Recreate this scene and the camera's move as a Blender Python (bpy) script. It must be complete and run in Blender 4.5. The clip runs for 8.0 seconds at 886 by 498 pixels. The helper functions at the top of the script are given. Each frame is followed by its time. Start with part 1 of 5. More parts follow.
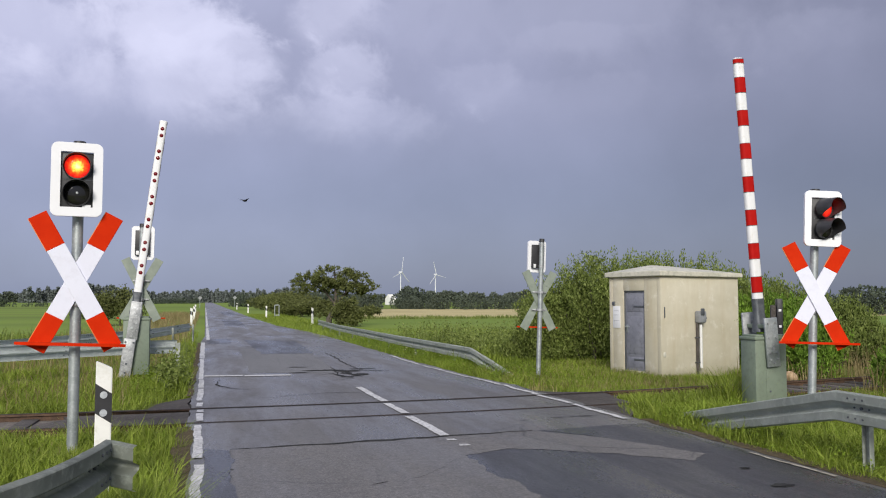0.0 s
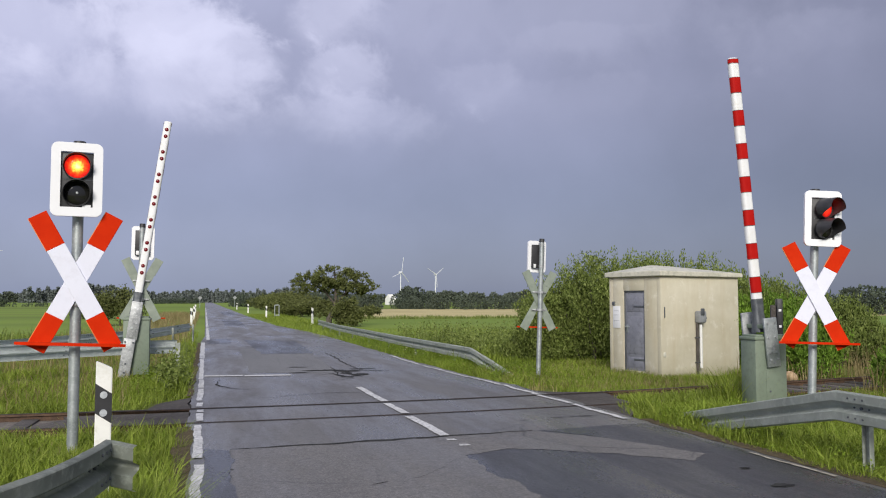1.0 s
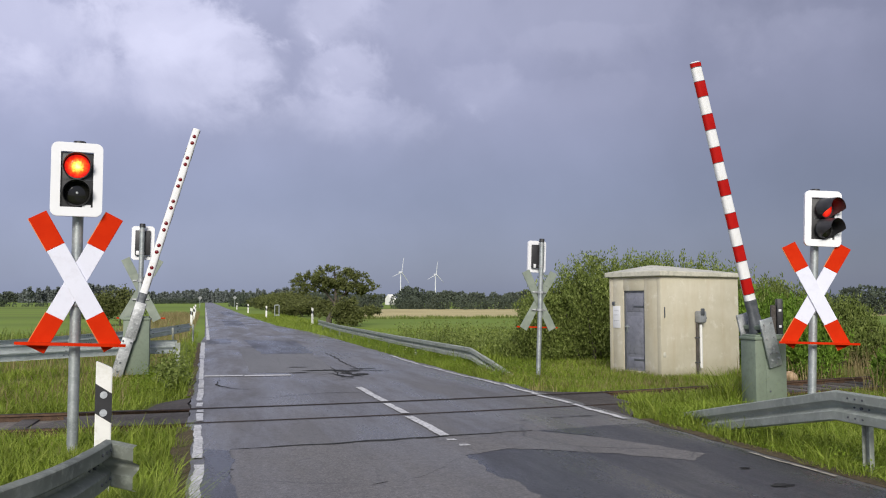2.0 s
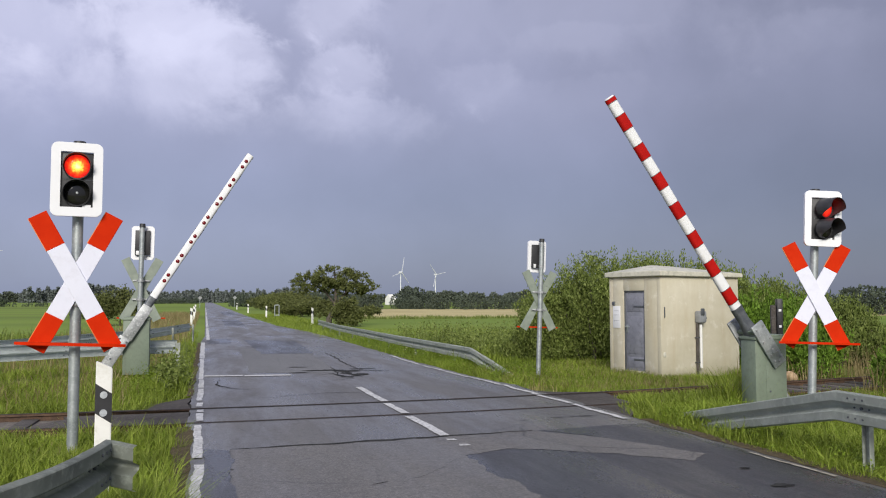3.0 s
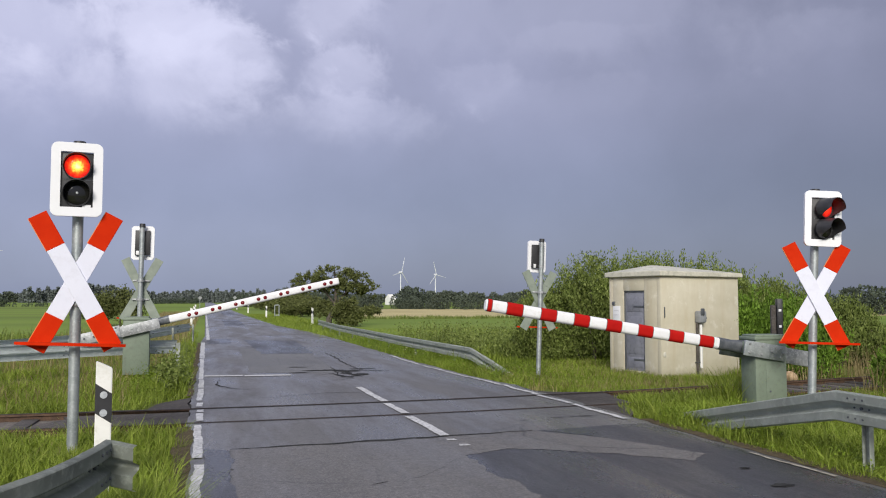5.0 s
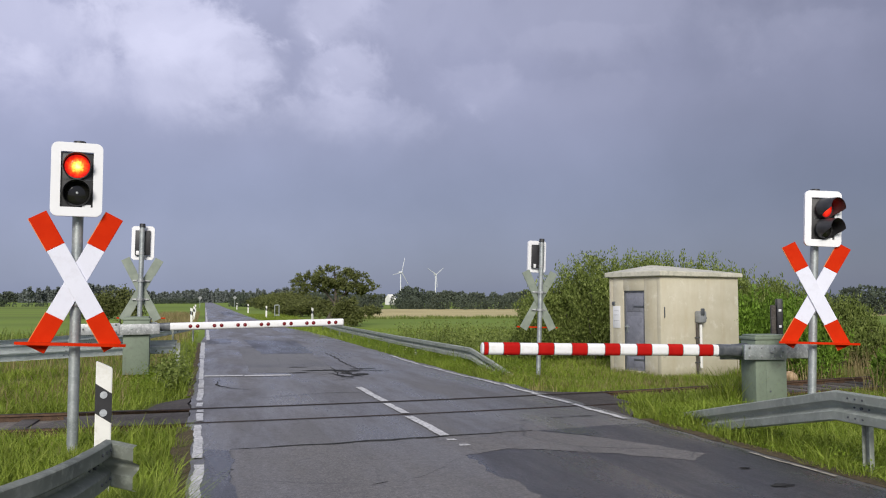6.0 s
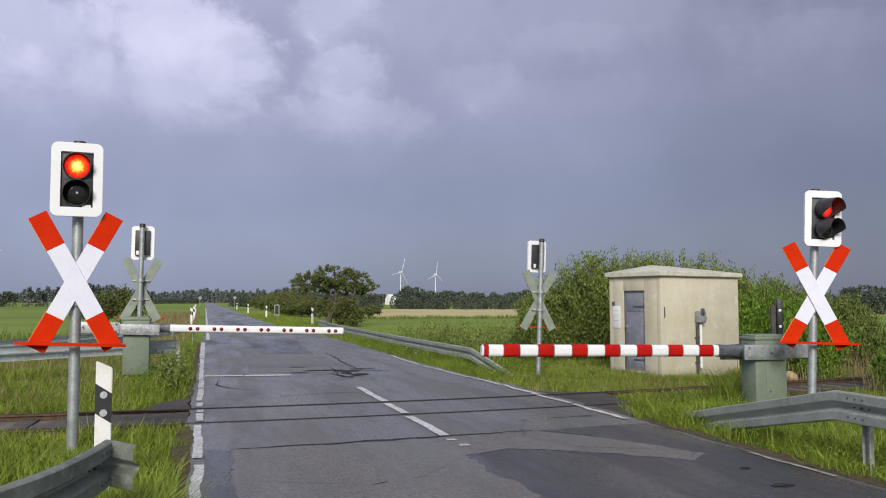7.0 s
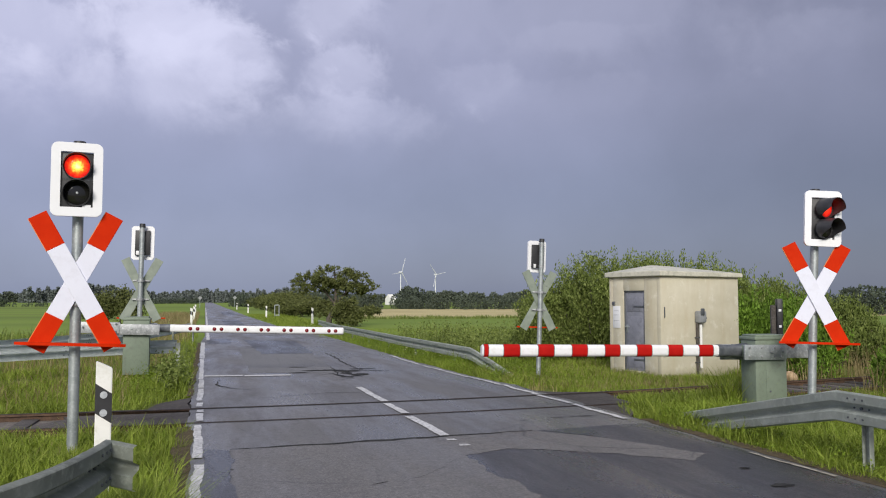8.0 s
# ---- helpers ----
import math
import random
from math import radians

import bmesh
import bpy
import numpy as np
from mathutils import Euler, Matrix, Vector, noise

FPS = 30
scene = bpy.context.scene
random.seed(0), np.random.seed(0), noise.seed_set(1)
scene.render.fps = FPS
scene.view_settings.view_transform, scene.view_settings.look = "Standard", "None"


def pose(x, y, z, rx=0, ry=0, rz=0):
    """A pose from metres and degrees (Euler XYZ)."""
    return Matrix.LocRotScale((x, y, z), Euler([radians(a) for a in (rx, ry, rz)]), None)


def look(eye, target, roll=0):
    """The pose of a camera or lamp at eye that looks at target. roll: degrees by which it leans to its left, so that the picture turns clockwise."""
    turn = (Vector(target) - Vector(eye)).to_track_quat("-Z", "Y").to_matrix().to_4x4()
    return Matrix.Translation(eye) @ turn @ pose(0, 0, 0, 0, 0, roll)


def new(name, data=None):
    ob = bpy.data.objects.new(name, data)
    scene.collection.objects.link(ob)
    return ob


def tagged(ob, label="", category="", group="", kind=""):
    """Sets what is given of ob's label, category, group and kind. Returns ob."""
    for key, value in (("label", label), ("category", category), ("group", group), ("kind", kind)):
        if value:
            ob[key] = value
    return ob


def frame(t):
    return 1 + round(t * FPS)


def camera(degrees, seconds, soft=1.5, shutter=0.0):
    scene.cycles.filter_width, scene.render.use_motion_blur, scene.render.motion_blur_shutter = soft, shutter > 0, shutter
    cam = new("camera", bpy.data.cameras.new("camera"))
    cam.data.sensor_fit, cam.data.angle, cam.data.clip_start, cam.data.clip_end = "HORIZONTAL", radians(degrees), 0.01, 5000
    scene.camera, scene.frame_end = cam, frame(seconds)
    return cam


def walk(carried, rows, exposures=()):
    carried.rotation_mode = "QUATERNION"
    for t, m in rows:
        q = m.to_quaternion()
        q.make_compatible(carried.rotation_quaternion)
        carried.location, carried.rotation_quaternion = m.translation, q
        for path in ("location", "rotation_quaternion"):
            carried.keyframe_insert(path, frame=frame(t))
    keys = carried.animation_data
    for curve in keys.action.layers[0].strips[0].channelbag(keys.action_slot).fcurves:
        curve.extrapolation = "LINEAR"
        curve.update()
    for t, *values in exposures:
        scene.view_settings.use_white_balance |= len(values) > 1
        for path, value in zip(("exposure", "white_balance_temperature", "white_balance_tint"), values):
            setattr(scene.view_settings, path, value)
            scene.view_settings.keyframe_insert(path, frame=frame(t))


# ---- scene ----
# The camera stands on a tripod at the left road edge. Y runs along the road, X to the right, z = 0 is the road surface.
cam = camera(56.80, 8.0, soft=1.1)
STAND = pose(0, 0, 1.7, 93.553, 0, -16.16)
walk(cam, [(0, STAND), (8, STAND)], ((0, 0.0), (4.7, -0.01), (5.8, -0.05), (8, -0.06)))

# ---- world and sun ----
world = bpy.data.worlds.new("rain_sky")
scene.world = world
world.use_nodes = True


class Net:
    """Short hand for node trees."""

    def __init__(self, tree):
        self.tree = tree
        tree.nodes.clear()

    def add(self, kind, **values):
        n = self.tree.nodes.new(kind)
        for key, value in values.items():
            if key == "inputs":
                for k, v in value.items():
                    if isinstance(v, bpy.types.NodeSocket):
                        self.tree.links.new(v, n.inputs[k])
                    else:
                        n.inputs[k].default_value = v
            else:
                setattr(n, key, value)
        return n

    def math(self, op, a, b=0.0, c=0.0, clamp=False):
        n = self.add("ShaderNodeMath", operation=op, use_clamp=clamp, inputs={0: a, 1: b, 2: c})
        return n.outputs[0]

    def ramp(self, value, stops, mode="EASE"):
        n = self.add("ShaderNodeValToRGB", inputs={0: value})
        n.color_ramp.interpolation = mode
        el = n.color_ramp.elements
        while len(el) < len(stops):
            el.new(0.5)
        for e, (at, col) in zip(el, stops):
            e.position = at
            e.color = (col, col, col, 1) if isinstance(col, (int, float)) else (*col, 1)
        return n.outputs[0]

    def noise(self, vec, scale, detail=4.0, rough=0.55, dist=0.0, out="Fac"):
        return self.add("ShaderNodeTexNoise", inputs={"Vector": vec, "Scale": scale, "Detail": detail, "Roughness": rough,
                                                      "Distortion": dist}).outputs[out]

    def mix(self, fac, a, b, blend="MIX"):
        n = self.add("ShaderNodeMix", data_type="RGBA", blend_type=blend)
        for i, v in ((0, fac), (6, a), (7, b)):
            if isinstance(v, bpy.types.NodeSocket):
                self.tree.links.new(v, n.inputs[i])
            else:
                n.inputs[i].default_value = v if i == 0 else (*v, 1)
        return n.outputs[2]


def build_sky():
    w = Net(world.node_tree)
    way = w.add("ShaderNodeTexCoord").outputs["Generated"]
    xyz = w.add("ShaderNodeSeparateXYZ", inputs={0: way}).outputs
    stretch = w.add("ShaderNodeMapping", inputs={0: way, "Scale": (1, 1, 1.1)}).outputs[0]
    puff = w.noise(stretch, 7.0, 7, 0.55)
    fine = w.noise(stretch, 22.0, 5, 0.6)
    broad = w.noise(stretch, 2.6, 3, 0.5)
    # storm grey, darker towards the horizon and to the east
    high = w.ramp(xyz[2], [(0.0, (0.187, 0.218, 0.335)), (0.10, (0.226, 0.246, 0.372)), (0.26, (0.318, 0.326, 0.470)),
                           (0.6, (0.40, 0.42, 0.56))])
    east = w.math("MINIMUM", w.math("MULTIPLY_ADD", xyz[0], -0.72, 1.195), 1.24)
    lumps = w.math("MULTIPLY_ADD", w.math("SUBTRACT", broad, 0.5), 0.55, 1.0)
    lumps = w.math("MULTIPLY_ADD", w.math("SUBTRACT", puff, 0.5), 0.30, lumps)
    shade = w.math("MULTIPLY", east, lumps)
    grey = w.mix(1.0, high, w.add("ShaderNodeCombineColor", inputs={0: shade, 1: shade, 2: shade}).outputs[0], "MULTIPLY")
    # sunlit cumulus heads: (x, z) of the middle, half width, half height, brightness
    billow = w.noise(stretch, 8.0, 8, 0.56, 0.35)
    curls = w.noise(stretch, 24.0, 6, 0.6, 0.3)
    cloud = 0.0
    for x, z, rx, rz, much in ((-0.055, 0.292, 0.110, 0.062, 0.92), (-0.165, 0.272, 0.100, 0.050, 0.50), (-0.06, 0.236, 0.19, 0.046, 0.56), (0.035, 0.262, 0.065, 0.050, 0.62),
                               (0.135, 0.325, 0.050, 0.050, 0.46), (0.145, 0.248, 0.060, 0.050, 0.40), (0.14, 0.212, 0.14, 0.035, 0.30), (0.40, 0.310, 0.26, 0.060, 0.14), (0.31, 0.250, 0.05, 0.035, 0.12), (0.41, 0.300, 0.09, 0.018, 0.07), (0.42, 0.235, 0.17, 0.030, 0.05),
                               (0.62, 0.28, 0.10, 0.030, 0.06)):
        dx = w.math("DIVIDE", w.math("SUBTRACT", xyz[0], x), rx)
        dz = w.math("DIVIDE", w.math("SUBTRACT", xyz[2], z), rz)
        r = w.math("SQRT", w.math("ADD", w.math("MULTIPLY", dx, dx), w.math("MULTIPLY", dz, dz)))
        r = w.math("MULTIPLY_ADD", w.math("SUBTRACT", billow, 0.5), -2.0, r)
        r = w.math("MULTIPLY_ADD", w.math("SUBTRACT", curls, 0.5), -0.95, r)
        # firm heads, soft undersides
        soft = w.math("MAXIMUM", w.math("MULTIPLY_ADD", dz, -0.8, 1.0), 0.38)
        edge = w.add("ShaderNodeMapRange", interpolation_type="SMOOTHSTEP", inputs={0: w.math("DIVIDE", w.math("SUBTRACT", 1.15, r), soft)}).outputs[0]
        front = w.math("GREATER_THAN", xyz[1], 0.0)
        lit = w.math("MULTIPLY", w.math("MULTIPLY", edge, much), front)
        # overlapping heads add up softly
        cloud = w.math("SUBTRACT", w.math("ADD", lit, cloud), w.math("MULTIPLY", lit, cloud)) if cloud else lit
    cloud = w.math("MULTIPLY", cloud, w.math("MULTIPLY_ADD", w.math("SUBTRACT", billow, 0.5), 0.9, 0.86), clamp=True)
    sky = w.mix(cloud, grey, (0.70, 0.70, 0.90))
    nishita = w.add("ShaderNodeTexSky", sky_type="NISHITA", sun_disc=False, sun_elevation=radians(32), sun_rotation=radians(199))
    thin = w.add("ShaderNodeBackground", inputs={0: nishita.outputs[0], 1: 0.012})
    deck = w.add("ShaderNodeBackground", inputs={0: sky, 1: 1.0})
    both = w.add("ShaderNodeAddShader", inputs={0: thin.outputs[0], 1: deck.outputs[0]})
    w.add("ShaderNodeOutputWorld", inputs={0: both.outputs[0]})


build_sky()
lamp = bpy.data.lights.new("sun", "SUN")
lamp.energy, lamp.angle, lamp.color = 3.4, radians(24), (1.0, 0.955, 0.87)
sun = new("sun", lamp)
sun.matrix_world = look((-28, -82, 48), (0, 0, 0))

# ---- materials ----


def material(name, paint, rough=0.6, metal=0.0, bump=0.0, bump_scale=60.0, gloss_noise=0.0, emit=None, coat=0.0, spec=0.5, wet=0.0):
    """paint(net, vec) gives the base colour socket or a colour."""
    m = bpy.data.materials.new(name)
    m.use_nodes = True
    n = Net(m.node_tree)
    vec = n.add("ShaderNodeTexCoord").outputs["Object"]
    col = paint(n, vec) if callable(paint) else paint
    bsdf = n.add("ShaderNodeBsdfPrincipled", inputs={"Metallic": metal, "Roughness": rough, "Coat Weight": coat, "Specular IOR Level": spec})
    if isinstance(col, bpy.types.NodeSocket):
        n.tree.links.new(col, bsdf.inputs["Base Color"])
    else:
        bsdf.inputs["Base Color"].default_value = (*col, 1)
    if gloss_noise:
        g = n.noise(vec, 5.0, 5, 0.6)
        r = n.math("MULTIPLY_ADD", n.math("SUBTRACT", g, 0.5), gloss_noise, rough, clamp=True)
        n.tree.links.new(r, bsdf.inputs["Roughness"])
    if wet:
        # wet films: long glossy streaks along the road
        film = n.add("ShaderNodeMapping", inputs={0: vec, "Scale": (0.9, 0.16, 1.0)}).outputs[0]
        f = n.ramp(n.noise(film, 1.0, 6, 0.62), [(0.40, 0.0), (0.60, 1.0)], "LINEAR")
        r = n.math("MULTIPLY_ADD", f, -wet, n.math("MULTIPLY_ADD", n.math("SUBTRACT", n.noise(vec, 30.0, 4, 0.7), 0.5), 0.35, rough), clamp=True)
        n.tree.links.new(r, bsdf.inputs["Roughness"])
    if bump:
        h = n.noise(vec, bump_scale, 4, 0.6)
        b = n.add("ShaderNodeBump", inputs={"Strength": bump, "Distance": 0.01, "Height": h})
        n.tree.links.new(b.outputs[0], bsdf.inputs["Normal"])
    if emit:
        bsdf.inputs["Emission Color"].default_value = (*emit[0], 1)
        bsdf.inputs["Emission Strength"].default_value = emit[1]
    n.add("ShaderNodeOutputMaterial", inputs={0: bsdf.outputs[0]})
    return m


def mottled(a, b, scale, c=None, fine=0.0, lo=0.35, hi=0.65, seed=0.0):
    """Two colours by broad noise, a third by fine noise."""
    def paint(n, vec):
        v = n.add("ShaderNodeMapping", inputs={0: vec, "Location": (seed, seed * 1.7, 0)}).outputs[0]
        col = n.mix(n.ramp(n.noise(v, scale, 5, 0.6), [(lo, 0), (hi, 1)], "LINEAR"), a, b)
        if c:
            col = n.mix(n.ramp(n.noise(v, fine, 4, 0.65), [(0.50, 0), (0.72, 1)], "LINEAR"), col, c)
        return col
    return paint


def leafy(a, b, c):
    """Colour by leaf: dark, middle and light green."""
    def paint(n, vec):
        r = n.add("ShaderNodeNewGeometry").outputs["Random Per Island"]
        col = n.ramp(r, [(0.0, a), (0.55, b), (1.0, c)], "LINEAR")
        big = n.ramp(n.noise(vec, 0.9, 3, 0.5), [(0.3, 0.74), (0.7, 1.26)], "LINEAR")
        return n.mix(1.0, col, big, "MULTIPLY")
    return paint


def asphalt_paint(a, b, c):
    def paint(n, vec):
        long = n.add("ShaderNodeMapping", inputs={0: vec, "Scale": (1.0, 0.22, 1.0)}).outputs[0]
        col = n.mix(n.ramp(n.noise(long, 1.1, 6, 0.6), [(0.35, 0), (0.66, 1)], "LINEAR"), a, b)
        col = n.mix(n.ramp(n.noise(vec, 42.0, 6, 0.85), [(0.47, 0), (0.63, 1)], "LINEAR"), col, c)
        col = n.mix(n.math("MULTIPLY", n.ramp(n.noise(vec, 27.0, 6, 0.85), [(0.50, 0), (0.64, 1)], "LINEAR"), 0.75), col, [q * 0.45 for q in a])
        col = n.mix(n.math("MULTIPLY", n.ramp(n.noise(vec, 9.0, 5, 0.8), [(0.48, 0), (0.66, 1)], "LINEAR"), 0.5), col, [q * 0.55 for q in a])
        crack = n.add("ShaderNodeTexVoronoi", feature="DISTANCE_TO_EDGE", inputs={"Vector": n.mix(0.12, vec, n.noise(vec, 2.5, 4, 0.6, out="Color")), "Scale": 0.55}).outputs[0]
        few = n.ramp(n.noise(vec, 0.35, 2), [(0.5, 0.0), (0.62, 1.0)], "LINEAR")
        line = n.math("MULTIPLY", n.ramp(crack, [(0.0, 1), (0.008, 0)], "LINEAR"), few)
        return n.mix(n.math("MULTIPLY", line, 0.7), col, (0.02, 0.02, 0.021))
    return paint


def leaf_material(name, a, b, c, through_light=0.2):
    m = material(name, leafy(a, b, c), 0.6, spec=0.15)
    tree = m.node_tree
    bsdf = next(q for q in tree.nodes if q.type == "BSDF_PRINCIPLED")
    out = next(q for q in tree.nodes if q.type == "OUTPUT_MATERIAL")
    thin = tree.nodes.new("ShaderNodeBsdfTranslucent")
    mix = tree.nodes.new("ShaderNodeMixShader")
    mix.inputs[0].default_value = through_light
    tree.links.new(bsdf.inputs["Base Color"].links[0].from_socket, thin.inputs[0])
    tree.links.new(bsdf.outputs[0], mix.inputs[1])
    tree.links.new(thin.outputs[0], mix.inputs[2])
    tree.links.new(mix.outputs[0], out.inputs[0])
    return m


GRASS = leaf_material("grass_blades", (0.136, 0.190, 0.020), (0.204, 0.268, 0.034), (0.296, 0.346, 0.068))
DRY = leaf_material("dry_grass", (0.16, 0.13, 0.05), (0.27, 0.22, 0.10), (0.36, 0.29, 0.15))
WILLOW = leaf_material("willow_leaves", (0.094, 0.128, 0.026), (0.165, 0.212, 0.048), (0.270, 0.315, 0.095))
BRIGHT = leaf_material("young_leaves", (0.08, 0.15, 0.014), (0.145, 0.25, 0.028), (0.22, 0.34, 0.055))
OAK = leaf_material("tree_leaves", (0.094, 0.108, 0.032), (0.124, 0.140, 0.044), (0.166, 0.180, 0.064))
# distance haze is put into this leaf colour: paler and greyer than near leaves
WOODS_HAZED = leaf_material("hazed_far_leaves", (0.106, 0.126, 0.094), (0.118, 0.138, 0.102), (0.130, 0.150, 0.110), 0.2)
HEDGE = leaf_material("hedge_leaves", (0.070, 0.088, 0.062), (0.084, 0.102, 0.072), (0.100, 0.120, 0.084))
# needles coloured pale grey-blue to carry the haze over the far conifers
SPRUCE_HAZED = leaf_material("hazed_spruce_needles", (0.170, 0.192, 0.180), (0.182, 0.205, 0.192), (0.195, 0.218, 0.204), 0.2)
BARK = material("bark", mottled((0.05, 0.04, 0.03), (0.12, 0.10, 0.08), 9), 0.9, bump=0.6, bump_scale=30)


def ground_paint(n, vec):
    near = n.mix(n.ramp(n.noise(vec, 1.2, 6, 0.65), [(0.35, 0), (0.65, 1)], "LINEAR"), (0.085, 0.112, 0.018), (0.150, 0.188, 0.032))
    near = n.mix(n.ramp(n.noise(vec, 14.0, 4, 0.7), [(0.5, 0), (0.75, 1)], "LINEAR"), near, (0.13, 0.115, 0.055))
    strips = n.add("ShaderNodeMapping", inputs={0: vec, "Scale": (0.008, 0.022, 1), "Rotation": (0, 0, 0.12)}).outputs[0]
    field = n.ramp(n.noise(strips, 1.6, 3, 0.5), [(0.34, (0.095, 0.150, 0.018)), (0.46, (0.150, 0.245, 0.024)), (0.58, (0.190, 0.290, 0.032)),
                                                   (0.70, (0.125, 0.165, 0.026))], "LINEAR")
    field = n.mix(n.math("MULTIPLY", n.noise(vec, 0.6, 5, 0.7), 0.7), field, (0.20, 0.215, 0.085))
    y = n.add("ShaderNodeSeparateXYZ", inputs={0: vec}).outputs[1]
    return n.mix(n.math("MULTIPLY_ADD", y, 0.05, -1.3, clamp=True), near, field)


GROUND = material("meadow_ground", ground_paint, 0.95, bump=0.8, bump_scale=8, spec=0.1)
STRAW = material("stubble", mottled((0.44, 0.36, 0.155), (0.56, 0.47, 0.22), 0.12, (0.34, 0.31, 0.12), 2.0), 0.95)
ASPHALT = material("wet_asphalt", asphalt_paint((0.098, 0.093, 0.086), (0.148, 0.140, 0.128), (0.205, 0.193, 0.174)), 0.56, bump=0.45, bump_scale=70, wet=0.34, spec=0.55)
PATCH = material("dark_patch_asphalt", asphalt_paint((0.029, 0.029, 0.031), (0.050, 0.050, 0.052), (0.105, 0.103, 0.100)), 0.50, bump=0.4, bump_scale=70, wet=0.30, spec=0.42)
PALE = material("pale_patch_asphalt", asphalt_paint((0.114, 0.107, 0.098), (0.156, 0.146, 0.131), (0.262, 0.245, 0.220)), 0.60, bump=0.7, bump_scale=70, wet=0.22, spec=0.45)
DRYPALE = material("dry_pale_asphalt", asphalt_paint((0.150, 0.148, 0.145), (0.190, 0.187, 0.182), (0.26, 0.255, 0.245)), 0.65, bump=0.6, bump_scale=70, spec=0.3)
TAR = material("tar_seam", mottled((0.024, 0.024, 0.023), (0.050, 0.050, 0.047), 8), 0.9, spec=0.08)
MARK = material("worn_road_paint", mottled((0.50, 0.49, 0.46), (0.68, 0.67, 0.64), 3, (0.16, 0.158, 0.155), 22), 0.55, bump=0.2)
GALV = material("galvanised_steel", mottled((0.30, 0.33, 0.33), (0.44, 0.47, 0.46), 5, (0.52, 0.55, 0.55), 26), 0.5, 0.55, gloss_noise=0.3)
RAILG = material("weathered_guardrail_zinc", mottled((0.25, 0.272, 0.232), (0.38, 0.402, 0.35), 2.2, (0.50, 0.53, 0.47), 14), 0.55, 0.0, gloss_noise=0.3)
# lighter zinc copy: light on the right-hand rails is put into the colour
RAIL_LIT = material("lit_guardrail_zinc", mottled((0.44, 0.47, 0.42), (0.56, 0.59, 0.53), 2.2, (0.64, 0.67, 0.61), 14), 0.5, 0.0, gloss_noise=0.3)
# palest zinc copy: sky light on the far left rails is in its colour
ZINC_LIT = material("lit_pale_zinc", mottled((0.52, 0.56, 0.54), (0.64, 0.68, 0.66), 1.5, (0.72, 0.76, 0.74), 9), 0.55)
FADED = material("faded_verge_line", mottled((0.30, 0.27, 0.21), (0.42, 0.39, 0.31), 3, (0.13, 0.11, 0.08), 18), 0.8)
LIME = leaf_material("lime_weeds", (0.115, 0.175, 0.014), (0.155, 0.225, 0.022), (0.205, 0.280, 0.036))
ZINC = material("blotchy_zinc_plate", mottled((0.25, 0.26, 0.26), (0.45, 0.46, 0.46), 6, (0.60, 0.61, 0.61), 18), 0.55, 0.4, gloss_noise=0.3)
STEELD = material("dark_steel", mottled((0.10, 0.11, 0.12), (0.17, 0.18, 0.19), 10), 0.5, 0.5)
SHOULDER = material("crumbling_brown_asphalt", mottled((0.060, 0.052, 0.046), (0.095, 0.085, 0.076), 2.0, (0.13, 0.115, 0.095), 14), 0.85, bump=0.8, bump_scale=40, spec=0.2)
RUST = material("rusty_rail", mottled((0.070, 0.042, 0.026), (0.13, 0.075, 0.045), 9, (0.04, 0.028, 0.02), 40), 0.8, 0.2)
RAILTOP = material("worn_rail_head", mottled((0.060, 0.050, 0.044), (0.105, 0.088, 0.078), 12), 0.75, 0.0, spec=0.2)
WOOD = material("old_sleeper", mottled((0.05, 0.042, 0.036), (0.10, 0.085, 0.07), 7, (0.13, 0.12, 0.11), 30), 0.9, bump=0.5)
BALLAST = material("ballast", mottled((0.09, 0.075, 0.062), (0.18, 0.155, 0.13), 12, (0.24, 0.22, 0.19), 50), 0.95, bump=1.0, bump_scale=25)
GREEN = material("grey_green_paint", mottled((0.165, 0.205, 0.150), (0.195, 0.240, 0.175), 3, (0.145, 0.17, 0.125), 14), 0.55, gloss_noise=0.25)
WHITE = material("white_enamel", mottled((0.84, 0.84, 0.85), (0.87, 0.87, 0.88), 4), 0.35)
SHEET = material("white_reflective_sheet", mottled((0.735, 0.74, 0.83), (0.765, 0.77, 0.86), 2.5, (0.70, 0.70, 0.78), 9), 0.5, spec=0.2)
ARMWHITE = material("barrier_white", mottled((0.79, 0.79, 0.78), (0.83, 0.83, 0.83), 3, (0.72, 0.71, 0.66), 12), 0.4)
RED = material("sign_red_orange", mottled((0.56, 0.022, 0.001), (0.61, 0.028, 0.002), 5), 0.6, spec=0.06)
DEEPRED = material("barrier_red", mottled((0.40, 0.008, 0.006), (0.46, 0.011, 0.008), 6), 0.6, spec=0.1)
# orange of the lens's colour fringe along bright sign edges
FRINGE = material("orange_colour_fringe", (0.75, 0.22, 0.05), 0.5)
SIGNBACK = material("sign_back_grey_green", mottled((0.20, 0.235, 0.19), (0.27, 0.305, 0.25), 4), 0.6)
BLACK = material("black_housing", mottled((0.018, 0.018, 0.02), (0.035, 0.034, 0.036), 6), 0.5)
LENSOFF = material("dark_lens", (0.012, 0.012, 0.010), 0.12)
DOT = material("red_reflector", (0.17, 0.004, 0.008), 0.22)
POSTW = material("delineator_white", mottled((0.79, 0.78, 0.73), (0.85, 0.84, 0.79), 6, (0.70, 0.68, 0.60), 14), 0.5)
REFLECT = material("glass_reflector", mottled((0.36, 0.38, 0.40), (0.48, 0.50, 0.51), 40), 0.5)


